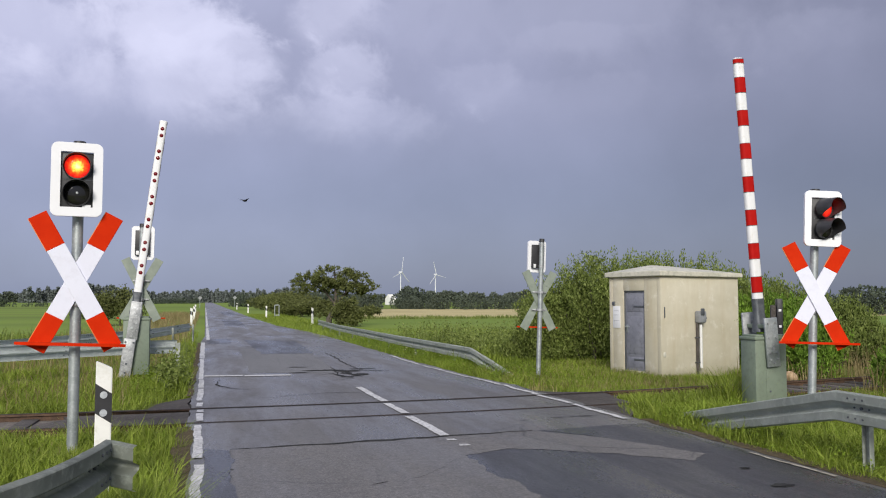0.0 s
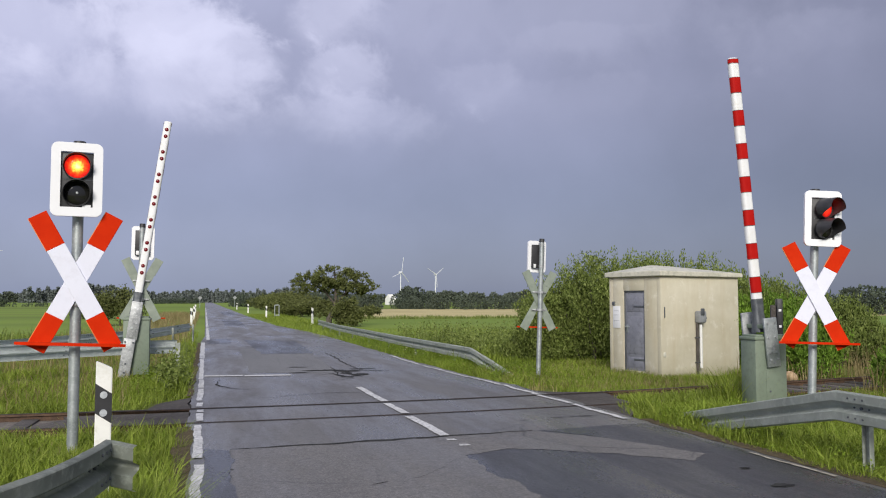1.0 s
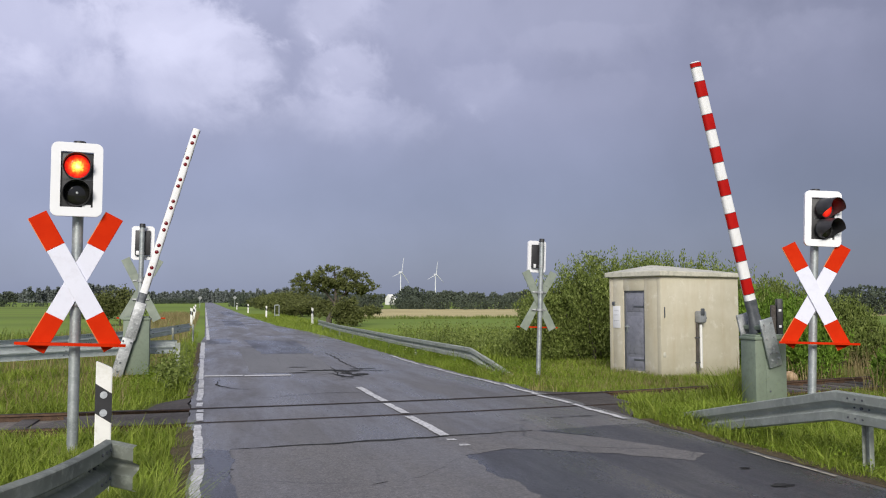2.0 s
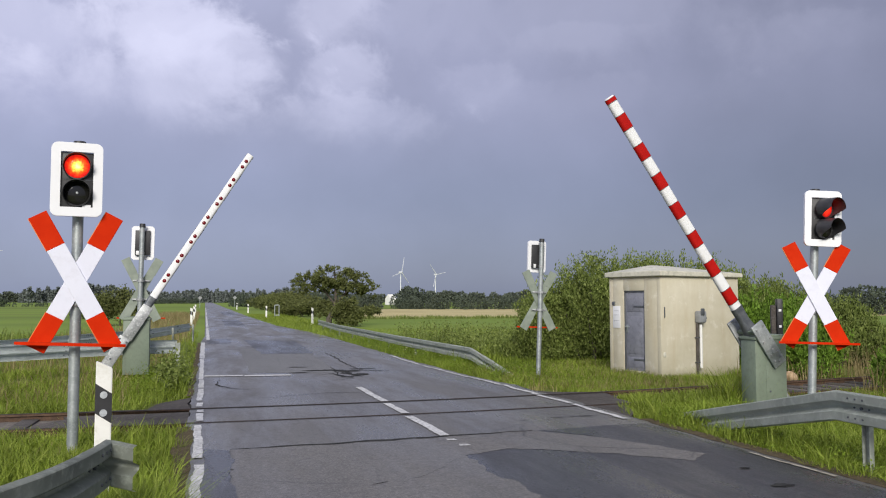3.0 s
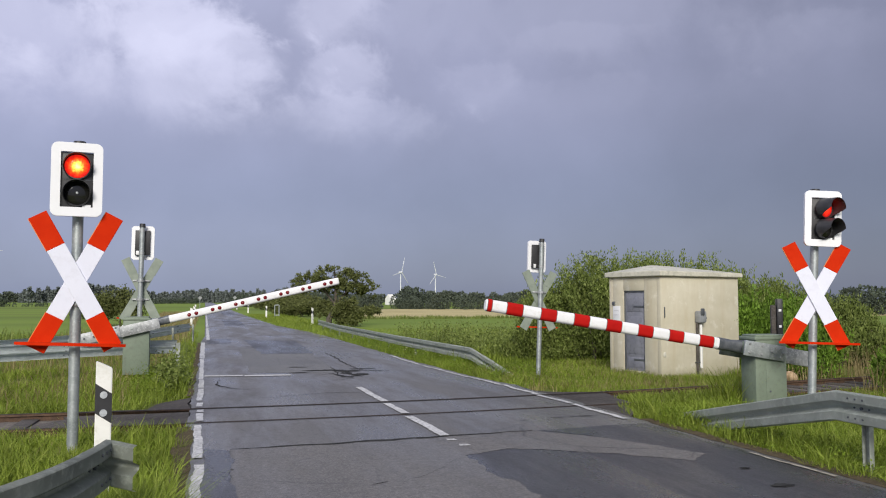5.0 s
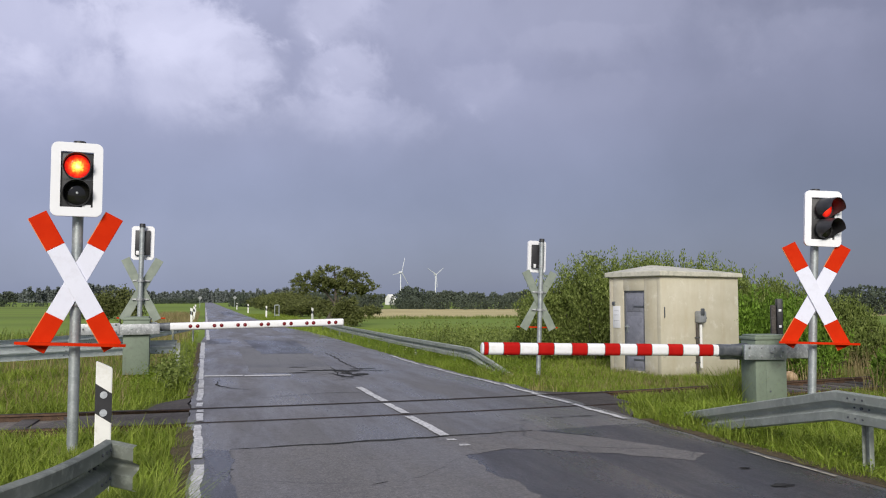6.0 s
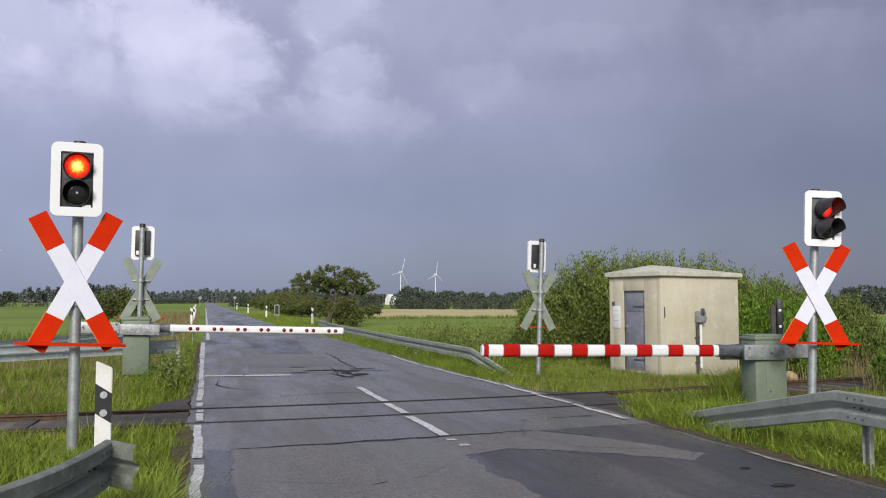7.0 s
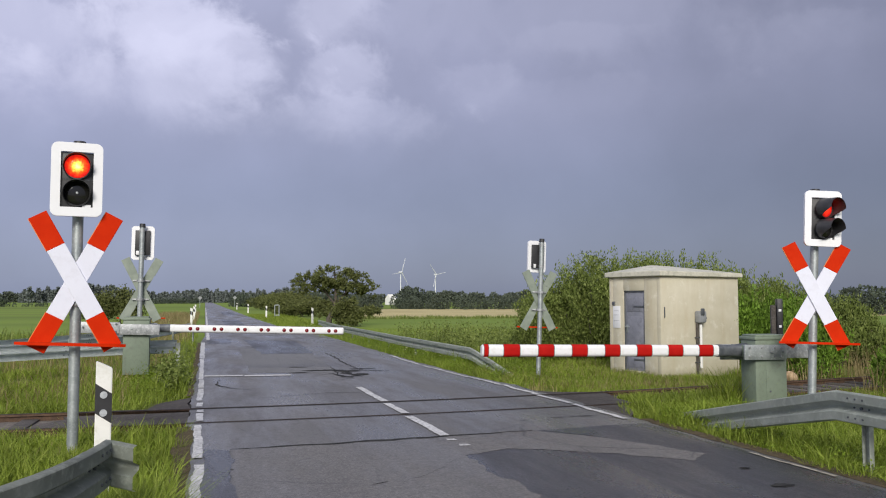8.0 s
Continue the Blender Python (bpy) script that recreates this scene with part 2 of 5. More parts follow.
def render_paint(n, vec):
    """Cream render with rain streaks and rusty stains."""
    col = n.mix(n.ramp(n.noise(vec, 1.3, 5, 0.6), [(0.35, 0), (0.65, 1)], "LINEAR"), (0.52, 0.475, 0.345), (0.615, 0.57, 0.44))
    run = n.add("ShaderNodeMapping", inputs={0: vec, "Scale": (4.0, 4.0, 0.5)}).outputs[0]
    col = n.mix(n.math("MULTIPLY", n.ramp(n.noise(run, 1.0, 5, 0.6), [(0.50, 0), (0.74, 1)], "LINEAR"), 0.38), col, (0.46, 0.37, 0.22))
    col = n.mix(n.math("MULTIPLY", n.ramp(n.noise(vec, 3.2, 5, 0.7), [(0.56, 0), (0.68, 1)], "LINEAR"), 0.5), col, (0.74, 0.71, 0.62))
    z = n.add("ShaderNodeSeparateXYZ", inputs={0: vec}).outputs[2]
    splash = n.math("MULTIPLY_ADD", n.noise(vec, 6.0, 4), 0.5, n.math("MULTIPLY", z, -2.2))
    return n.mix(n.math("MULTIPLY", n.ramp(splash, [(0.0, 0), (0.35, 1)], "LINEAR"), 0.6), col, (0.30, 0.27, 0.17))


WALL = material("stained_render", render_paint, 0.85, bump=0.35, bump_scale=70)
ROOF = material("pale_concrete_roof", mottled((0.55, 0.53, 0.43), (0.66, 0.63, 0.52), 2, (0.42, 0.42, 0.33), 9), 0.85, bump=0.3)
DOOR = material("grey_door_paint", mottled((0.20, 0.205, 0.24), (0.25, 0.255, 0.29), 3, (0.15, 0.155, 0.18), 10), 0.5)
PAPER = material("white_notice", mottled((0.80, 0.80, 0.80), (0.74, 0.74, 0.74), 8), 0.5)
INK = material("notice_ink", (0.30, 0.30, 0.32), 0.6)
PLASTIC = material("grey_plastic", mottled((0.22, 0.23, 0.235), (0.31, 0.32, 0.325), 8), 0.5)
TURB = material("turbine_white", mottled((0.70, 0.71, 0.73), (0.76, 0.77, 0.79), 0.2), 0.5)
CANDLE = material("yellow_flowers", mottled((0.45, 0.43, 0.18), (0.55, 0.53, 0.30), 30), 0.8)
STONE = material("field_stone", mottled((0.40, 0.27, 0.15), (0.52, 0.38, 0.24), 6), 0.9, bump=0.5)
LITTER = material("leaf_litter", mottled((0.060, 0.048, 0.030), (0.115, 0.090, 0.052), 5, (0.19, 0.155, 0.09), 30), 0.95, bump=1.0, bump_scale=30, spec=0.1)
FEATHER = material("bird_plumage", (0.03, 0.03, 0.035), 0.8)


def lit_lens_material(name, stops):
    m = bpy.data.materials.new(name)
    m.use_nodes = True
    n = Net(m.node_tree)
    vec = n.add("ShaderNodeTexCoord").outputs["Object"]
    off = n.add("ShaderNodeMapping", inputs={0: vec, "Location": (-0.015, 0, 0.012), "Scale": (6.9, 0, 6.9)}).outputs[0]
    r = n.add("ShaderNodeVectorMath", operation="LENGTH", inputs={0: off}).outputs["Value"]
    rib = n.add("ShaderNodeTexNoise", inputs={"Vector": vec, "Scale": 34.0, "Detail": 3.0}).outputs["Fac"]
    r = n.math("MULTIPLY_ADD", n.math("SUBTRACT", rib, 0.5), 0.55, r)
    col = n.ramp(r, stops, "LINEAR")
    glow = n.add("ShaderNodeEmission", inputs={0: col, 1: 1.15})
    gloss = n.add("ShaderNodeBsdfPrincipled", inputs={"Base Color": (0.25, 0.006, 0.006, 1), "Roughness": 0.15})
    n.add("ShaderNodeOutputMaterial", inputs={0: n.add("ShaderNodeAddShader", inputs={0: glow.outputs[0], 1: gloss.outputs[0]}).outputs[0]})
    return m


LIT = lit_lens_material("lit_red_lens", [(0.0, (2.2, 1.5, 0.55)), (0.30, (2.0, 0.95, 0.10)), (0.52, (1.3, 0.13, 0.012)), (0.75, (0.80, 0.020, 0.008)), (1.0, (0.42, 0.006, 0.006))])
LITRED = lit_lens_material("lit_red_lens_aside", [(0.0, (1.5, 0.09, 0.03)), (0.35, (1.2, 0.04, 0.012)), (0.7, (0.6, 0.012, 0.006)), (1.0, (0.22, 0.004, 0.004))])

# ---- building blocks ----


def box(bm, lo, hi, bevel=0.0, m=None, segments=2):
    r = bmesh.ops.create_cube(bm, size=1.0)
    size = [hi[i] - lo[i] for i in range(3)]
    mid = [(hi[i] + lo[i]) / 2 for i in range(3)]
    mat = Matrix.Translation(mid) @ Matrix.Diagonal((*size, 1))
    bmesh.ops.transform(bm, matrix=mat, verts=r["verts"])
    verts = r["verts"]
    if bevel:
        edges = list({e for v in verts for e in v.link_edges})
        g = bmesh.ops.bevel(bm, geom=edges, offset=bevel, segments=segments, affect="EDGES", profile=0.5)
        verts = list({v for f in g["faces"] for v in f.verts} | {v for v in verts if v.is_valid})
    if m:
        bmesh.ops.transform(bm, matrix=m, verts=verts)
    return verts


def tube(bm, a, b, r, r2=None, n=16):
    a, b = Vector(a), Vector(b)
    g = bmesh.ops.create_cone(bm, cap_ends=True, segments=n, radius1=r, radius2=r if r2 is None else r2, depth=(b - a).length)
    turn = (b - a).to_track_quat("Z", "Y").to_matrix().to_4x4()
    bmesh.ops.transform(bm, matrix=Matrix.Translation((a + b) / 2) @ turn, verts=g["verts"])
    return g["verts"]


def ball(bm, at, r, squash=(1, 1, 1), n=10):
    g = bmesh.ops.create_uvsphere(bm, u_segments=n, v_segments=max(6, n // 2 + 1), radius=r)
    bmesh.ops.transform(bm, matrix=Matrix.Translation(at) @ Matrix.Diagonal((*squash, 1)), verts=g["verts"])


def extrude_outline(bm, outline, y0, y1, holes=()):
    """A flat plate: outline of (x, z) from y0 to y1, with the same count of points in one hole if given."""
    k = len(outline)
    rings = []
    for ring in (outline, *holes):
        rings.append([[bm.verts.new((x, y, z)) for x, z in ring] for y in (y0, y1)])
    out = rings[0]
    for i in range(k):
        j = (i + 1) % k
        bm.faces.new((out[0][i], out[0][j], out[1][j], out[1][i]))
    if holes:
        inn = rings[1]
        for i in range(k):
            j = (i + 1) % k
            bm.faces.new((inn[0][j], inn[0][i], inn[1][i], inn[1][j]))
            bm.faces.new((out[0][j], out[0][i], inn[0][i], inn[0][j]))
            bm.faces.new((out[1][i], out[1][j], inn[1][j], inn[1][i]))
    else:
        bm.faces.new(out[0][::-1])
        bm.faces.new(out[1])


def round_rect(cx, cz, w, h, r, n=5):
    pts = []
    for sx, sz, a0 in ((1, 1, 0), (-1, 1, 90), (-1, -1, 180), (1, -1, 270)):
        for i in range(n + 1):
            a = radians(a0 + 90 * i / n)
            pts.append((cx + sx * (w / 2 - r) + r * math.cos(a), cz + sz * (h / 2 - r) + r * math.sin(a)))
    return pts


def mesh_from(name, bm, mat, smooth=True):
    bmesh.ops.recalc_face_normals(bm, faces=bm.faces)
    me = bpy.data.meshes.new(name)
    bm.to_mesh(me)
    bm.free()
    me.materials.append(mat)
    if smooth:
        for p in me.polygons:
            p.use_smooth = True
        me.set_sharp_from_angle(angle=radians(35))
    return me


def part(name, bm, mat, parent=None, label="", m=None):
    ob = new(name, bm if isinstance(bm, bpy.types.Mesh) else mesh_from(name, bm, mat))
    if parent:
        ob.parent = parent
    if m is not None:
        ob.matrix_basis = m
    return tagged(ob, label)


def thing(name, label, category, m=None, group="", kind=""):
    ob = new(name)
    ob.empty_display_size = 0.1
    if m is not None:
        ob.matrix_basis = m
    return tagged(ob, label, category, group, kind)


def soup(name, verts, faces, mat):
    """A mesh from numpy arrays; faces all of one size."""
    me = bpy.data.meshes.new(name)
    k = faces.shape[1]
    me.vertices.add(len(verts))
    me.vertices.foreach_set("co", verts.astype(np.float32).ravel())
    me.loops.add(faces.size)
    me.loops.foreach_set("vertex_index", faces.astype(np.int32).ravel())
    me.polygons.add(len(faces))
    me.polygons.foreach_set("loop_start", (np.arange(len(faces)) * k).astype(np.int32))
    me.update(calc_edges=True)
    me.validate()
    me.materials.append(mat)
    return me


rng = np.random.default_rng(7)


def blades(spots, height, width, lean=0.5, base=-0.12):
    """Grass: each blade two quads, bending over. spots (n,2), height (n,)."""
    n = len(spots)
    a = rng.uniform(0, 2 * np.pi, n)
    side = np.stack([np.cos(a), np.sin(a), np.zeros(n)], 1)
    b = a + rng.uniform(1.0, 2.1, n)
    out = np.stack([np.cos(b), np.sin(b), np.zeros(n)], 1) * (rng.uniform(0.15, 1, n) * lean * height)[:, None]
    height = height * (1.0 - 0.25 * lean)
    foot = np.concatenate([spots, np.full((n, 1), base)], 1)
    up = np.zeros((n, 3))
    up[:, 2] = height
    w = (width * rng.uniform(0.7, 1.3, n))[:, None]
    v = np.stack([foot - side * w, foot + side * w, foot + up * 0.6 + out * 0.35 + side * w * 0.8, foot + up * 0.6 + out * 0.35 - side * w * 0.8,
                  foot + up + out + side * w * 0.15, foot + up + out - side * w * 0.15], 1).reshape(-1, 3)
    i = np.arange(n)[:, None] * 6
    f = np.concatenate([i + [0, 1, 2, 3], i + [3, 2, 4, 5]], 0)
    return v, f


def leaves(points, length, width, upward=0.0):
    """Leaves as small folded quads at the points, in all directions, more upright with upward."""
    n = len(points)
    d = rng.normal(size=(n, 3))
    d[:, 2] += upward
    d /= np.linalg.norm(d, axis=1)[:, None]
    s = np.cross(d, rng.normal(size=(n, 3)))
    s /= np.linalg.norm(s, axis=1)[:, None]
    k = rng.uniform(0.6, 1.3, n)[:, None]
    L, W = length * k, width * k
    v = np.stack([points, points + d * L * 0.5 + s * W * 0.5, points + d * L, points + d * L * 0.5 - s * W * 0.5], 1).reshape(-1, 3)
    return v, np.arange(n * 4).reshape(-1, 4)


def cloud_points(blobs, n, clumps=40, spread=0.22, shell=0.55):
    """Points in clumps that fill the outer parts of the given ellipsoids (x, y, z, rx, ry, rz)."""
    blobs = np.array(blobs, float)
    vol = blobs[:, 3] * blobs[:, 5]
    pick = rng.choice(len(blobs), clumps * len(blobs), p=vol / vol.sum())
    d = rng.normal(size=(len(pick), 3))
    d /= np.linalg.norm(d, axis=1)[:, None]
    rad = shell + (1 - shell) * rng.random(len(pick)) ** 0.6
    mid = blobs[pick, :3] + d * blobs[pick, 3:] * rad[:, None]
    which = rng.integers(0, len(mid), n)
    size = np.minimum(blobs[pick[which], 3:].min(1), 1e9)[:, None] * spread * rng.uniform(0.5, 1.4, (n, 1))
    pts = mid[which] + rng.normal(size=(n, 3)) * size * [1, 1, 0.8]
    return pts[pts[:, 2] > -0.1]


# ---- ground, road, track ----
RAIL_FAR, RAIL_NEAR = 13.52, 11.96     # rail middles at x = 0


def rail_y(base, x):
    """The track lies in a gentle bend across the road and runs straight beyond it."""
    c = np.clip(x, 0.0, 9.0)
    return base - 0.02 * c + 0.0100 * c * c + (-0.02 + 0.02 * c) * (x - c)


def rail_turn(x):
    return math.degrees(math.atan(-0.02 + 0.02 * float(np.clip(x, 0.0, 9.0))))


RAIL_STEPS = [-45, -12] + [-3 + 0.5 * i for i in range(25)] + [25, 60]


def sheet(name, outline, z, mat, thick=0.0, label="", category="", kind="structure"):
    turn = sum(x0 * y1 - x1 * y0 for (x0, y0), (x1, y1) in zip(outline, outline[1:] + outline[:1]))
    outline = outline if turn > 0 else outline[::-1]
    bm = bmesh.new()
    top = [bm.verts.new((x, y, z)) for x, y in outline]
    face = bm.faces.new(top)
    if thick:
        low = [bm.verts.new((x, y, z - thick)) for x, y in outline]
        for i in range(len(top)):
            j = (i + 1) % len(top)
            bm.faces.new((top[i], low[i], low[j], top[j]))
    face.normal_update()
    bmesh.ops.triangulate(bm, faces=[face])
    me = bpy.data.meshes.new(name)
    bm.to_mesh(me)
    bm.free()
    me.materials.append(mat)
    ob = new(name, me)
    return tagged(ob, label, category, kind=kind)


def wobble(points, amount, step=0.35, seed=0.0):
    """A closed outline with its sides broken up unevenly."""
    out = []
    for (x0, y0), (x1, y1) in zip(points, points[1:] + points[:1]):
        n = max(1, int(math.hypot(x1 - x0, y1 - y0) / step))
        for i in range(n):
            x, y = x0 + (x1 - x0) * i / n, y0 + (y1 - y0) * i / n
            v = noise.noise_vector((x * 1.3 + seed, y * 1.3, seed))
            w = noise.noise_vector((x * 5 + seed, y * 5, seed + 3))
            q = noise.noise_vector((x * 17 + seed, y * 17, seed + 7))
            out.append((x + (v.x + 0.5 * w.x + 0.3 * q.x) * amount, y + (v.y + 0.5 * w.y + 0.3 * q.y) * amount))
    return out


sheet("ground", [(-3500, -400), (3500, -400), (3500, 4500), (-3500, 4500)], -0.12, GROUND, label="flat green meadow and pasture land to the horizon", category="ground")
sheet("stubble_field", wobble([(13.5, 82), (80, 76), (120, 150), (26, 158)], 0.8, 6), -0.09, STRAW, label="strip of pale yellow stubble field", category="field")

# the road: a slab a little over the meadow, widening at the crossing
road_edge_l = [(-0.22, y) for y in (3.0, 6.0, 9.0, 11.0)] + [(-0.20, 15), (-0.20, 20), (-0.18, 33), (0.02, 40), (0.04, 70), (0.04, 120), (0.04, 250), (0.04, 600)]
road_edge_r = [(4.25, 600), (4.25, 85), (4.55, 55), (5.35, 44), (5.55, 36), (5.55, 30), (5.60, 22), (5.75, 17.5), (5.98, 15.5), (6.0, 11.0), (6.05, 9.4), (6.0, 8.0), (6.05, 6.5), (6.1, 3.0)]
edge = []
for a, b in zip(road_edge_l, road_edge_l[1:]):
    n = max(1, int(min(30, (b[1] - a[1]) / 0.25)))
    for i in range(n):
        y = a[1] + (b[1] - a[1]) * i / n
        edge.append((a[0] + (b[0] - a[0]) * i / n + 0.05 * noise.noise((0.3, y * 1.9, 0)) + 0.03 * noise.noise((0.3, y * 7, 5)), y))
edge.append((0.04, 600))
for a, b in zip(road_edge_r, road_edge_r[1:]):
    n = max(1, int(min(30, (a[1] - b[1]) / 0.25)))
    for i in range(n):
        y = a[1] + (b[1] - a[1]) * i / n
        edge.append((a[0] + (b[0] - a[0]) * i / n + 0.06 * noise.noise((7.3, y * 1.9, 0)) + 0.03 * noise.noise((7.3, y * 7, 5)), y))
edge.append((6.1, 3.0))
sheet("road", edge[::-1] + [(-0.22, -60), (6.1, -60)], 0.0, ASPHALT, 0.2, "wet grey asphalt country road running straight away", "road")


def patch(name, pts, mat, label, z=0.003, amount=0.06, seed=1.0, kind="structure"):
    return sheet(name, wobble(pts, amount, 0.07, seed), z, mat, label=label, category="road patch", kind=kind)


patch("asphalt_patch", [(2.2, 3.2), (5.85, 3.2), (5.85, 10.2), (4.3, 10.05), (2.6, 9.7)], PATCH, "dark wet asphalt resurfacing by the verge", 0.003, 0.09, 2)
patch("asphalt_patch", [(0.30, 9.70), (2.2, 9.84), (4.15, 10.04), (4.75, 9.25), (5.15, 8.55), (5.35, 8.0), (5.02, 7.66), (4.55, 8.15), (4.0, 8.6), (3.35, 8.85), (2.75, 8.65), (2.75, 7.6), (2.85, 6.6), (2.6, 3.4), (0.30, 3.4)],
      PALE, "older lighter grey asphalt before the crossing", 0.006, 0.11, 3)
patch("asphalt_patch", [(0.0, 3.4), (0.27, 3.4), (0.25, 6.5), (0.29, 9.65), (0.0, 9.85)], PATCH, "dark strip of asphalt along the edge line", 0.0075, 0.07, 12)
patch("asphalt_patch", [(1.05, 19.7), (3.05, 19.2), (3.3, 27.5), (1.15, 30.0)], DRYPALE, "lighter dry patch behind the crossing", 0.003, 0.06, 5)
patch("asphalt_patch", [(1.75, 26.5), (3.35, 26.3), (3.6, 34.5), (1.6, 36.0)], PATCH, "dark square asphalt repair", 0.005, 0.06, 6)
patch("asphalt_patch", [(1.3, 56), (2.6, 56), (2.7, 72), (1.4, 74)], PATCH, "dark square repair far along the road", 0.004, 0.08, 8)
patch("asphalt_patch", [(2.5, 40), (3.7, 40), (3.8, 52), (2.4, 50)], PALE, "lighter repair far along the road", 0.004, 0.08, 9)
patch("asphalt_patch", [(0.1, 33), (1.0, 33), (1.1, 37), (0.1, 37.5)], PATCH, "dark repair by the edge line", 0.004, 0.08, 10)
patch("asphalt_patch", [(2.0, 95), (3.6, 95), (3.6, 120), (2.0, 120)], PATCH, "dark repair far along the road", 0.004, 0.08, 11)
# strips of leaf litter between asphalt and grass
sheet("edge_dirt", wobble([(5.93, 3.2), (6.2, 3.2), (6.16, 10.6), (5.97, 10.6)], 0.06, 0.2, 31), 0.004, LITTER, label="brown leaf litter along the road edge", category="dirt")
sheet("edge_dirt", wobble([(-0.32, 3.2), (-0.13, 3.2), (-0.13, 11.6), (-0.32, 11.6)], 0.07, 0.2, 32), 0.004, LITTER, label="brown dirt along the road edge", category="dirt")
sheet("edge_dirt", wobble([(-0.27, 15.3), (-0.16, 15.3), (-0.12, 34), (-0.24, 34)], 0.05, 0.3, 33), 0.004, LITTER, label="brown dirt along the far road edge", category="dirt")


def stain(x, y, rx, ry, seed):
    """A tar blot with a frayed outline."""
    pts = []
    for i in range(26):
        a = 2 * math.pi * i / 26
        r = 1 + 0.75 * noise.noise((math.cos(a) * 1.6 + seed, math.sin(a) * 1.6, seed * 0.7)) + 0.35 * noise.noise((math.cos(a) * 5 + seed, math.sin(a) * 5, seed))
        pts.append((x + rx * r * math.cos(a), y + ry * r * math.sin(a)))
    return sheet("tar_stain", pts, 0.0095 + 0.0002 * (seed % 7), TAR, label="black tar blot on the asphalt", category="road patch")


def crack(path, w, seed):
    """A thin wandering crack, tapered at its ends."""
    fine = []
    for (x0, y0), (x1, y1) in zip(path, path[1:]):
        n = max(3, int(math.hypot(x1 - x0, y1 - y0) / 0.08))
        fine += [(x0 + (x1 - x0) * i / n, y0 + (y1 - y0) * i / n) for i in range(n)]
    fine.append(path[-1])
    left, right = [], []
    for i, (x, y) in enumerate(fine):
        u = i / (len(fine) - 1)
        x += 0.05 * noise.noise((x * 3, y * 3, seed))
        y += 0.07 * noise.noise((x * 3, y * 3, seed + 5))
        t = w * 0.5 * (0.25 + 0.75 * math.sin(math.pi * min(0.97, max(0.03, u)))) * (0.7 + 0.9 * abs(noise.noise((x * 6, y * 6, seed))))
        left.append((x - t * 0.5, y - t))
        right.append((x + t * 0.5, y + t))
    return sheet("tar_seam", left + right[::-1], 0.0088, TAR, label="dark wandering crack in the asphalt", category="road patch")


for k, (x, y, rx, ry) in enumerate(((2.05, 19.4, 0.34, 0.10), (2.75, 19.9, 0.50, 0.22), (3.25, 19.6, 0.30, 0.30), (3.35, 18.6, 0.26, 0.40), (3.0, 18.1, 0.24, 0.10), (3.7, 20.1, 0.35, 0.10), (2.2, 21.0, 0.30, 0.16),
                                    (3.15, 19.0, 0.14, 0.45), (4.85, 11.02, 0.16, 0.035), (5.25, 11.05, 0.30, 0.035), (5.05, 6.45, 0.12, 0.10), (5.2, 7.2, 0.07, 0.05), (4.3, 10.9, 0.08, 0.03))):
    stain(x + 0.05, y, rx * 0.8, ry * 0.62, k + 1.3)
for k, (path, w) in enumerate((([(3.72, 26.45), (3.74, 24.8), (3.65, 22.7), (3.62, 20.9), (3.73, 19.32)], 0.09), ([(2.29, 19.58), (2.79, 20.08), (3.08, 19.51), (3.68, 19.82)], 0.085), ([(2.37, 18.65), (2.86, 18.95), (3.0, 18.05)], 0.085), ([(3.08, 20.87), (2.94, 18.63), (3.13, 17.61)], 0.085), ([(2.71, 17.47), (2.94, 17.66), (3.24, 17.98)], 0.085), ([(3.66, 19.67), (4.28, 19.32)], 0.085), ([(3.29, 19.94), (3.25, 18.54), (3.36, 17.94)], 0.085), ([(0.32, 18.2), (0.22, 17.2), (0.42, 16.5), (0.82, 16.0)], 0.06), ([(0.33, 9.72), (2.1, 9.83), (4.12, 10.04)], 0.11),
                               ([(1.8, 7.55), (2.2, 7.9), (2.7, 8.6)], 0.018), ([(1.5, 7.5), (1.65, 7.6)], 0.03), ([(4.2, 10.0), (4.8, 9.2)], 0.02),
                               ([(0.9, 14.6), (2.2, 15.1), (3.2, 14.9)], 0.03))):
    crack(path, w, k + 0.7)

# asphalt that fills the crossing on both sides of the road
sheet("crossing_shoulder", wobble([(-1.75, 12.0), (-0.2, 12.0), (-0.2, 13.25), (-1.95, 13.2)], 0.05, 0.3, 3), -0.01, SHOULDER, 0.15, "asphalt infill between the rails beside the road", "road")
sheet("crossing_shoulder", wobble([(-0.85, 13.7), (-0.2, 13.65), (-0.2, 15.2), (-0.62, 14.6)], 0.08, 0.3, 4), -0.01, SHOULDER, 0.15, "asphalt shoulder beyond the rails", "road")
sheet("crossing_shoulder", wobble([(5.95, 10.9), (6.3, 11.4), (6.9, 12.6), (7.1, 13.9), (6.4, 14.1), (5.95, 14.5)], 0.10, 0.3, 5), -0.006, SHOULDER, 0.15, "crumbling asphalt shoulder at the crossing", "road")


def line(name, x, y0, y1, w, label, z=0.011, amount=0.03, seed=0.0, dx=0.0, mat=MARK):
    return sheet(name, wobble([(x - w / 2, y0), (x + w / 2, y0), (x + dx + w / 2, y1), (x + dx - w / 2, y1)], amount, 0.05 if y1 < 20 else 0.2, seed), z, mat, label=label, category="road marking")


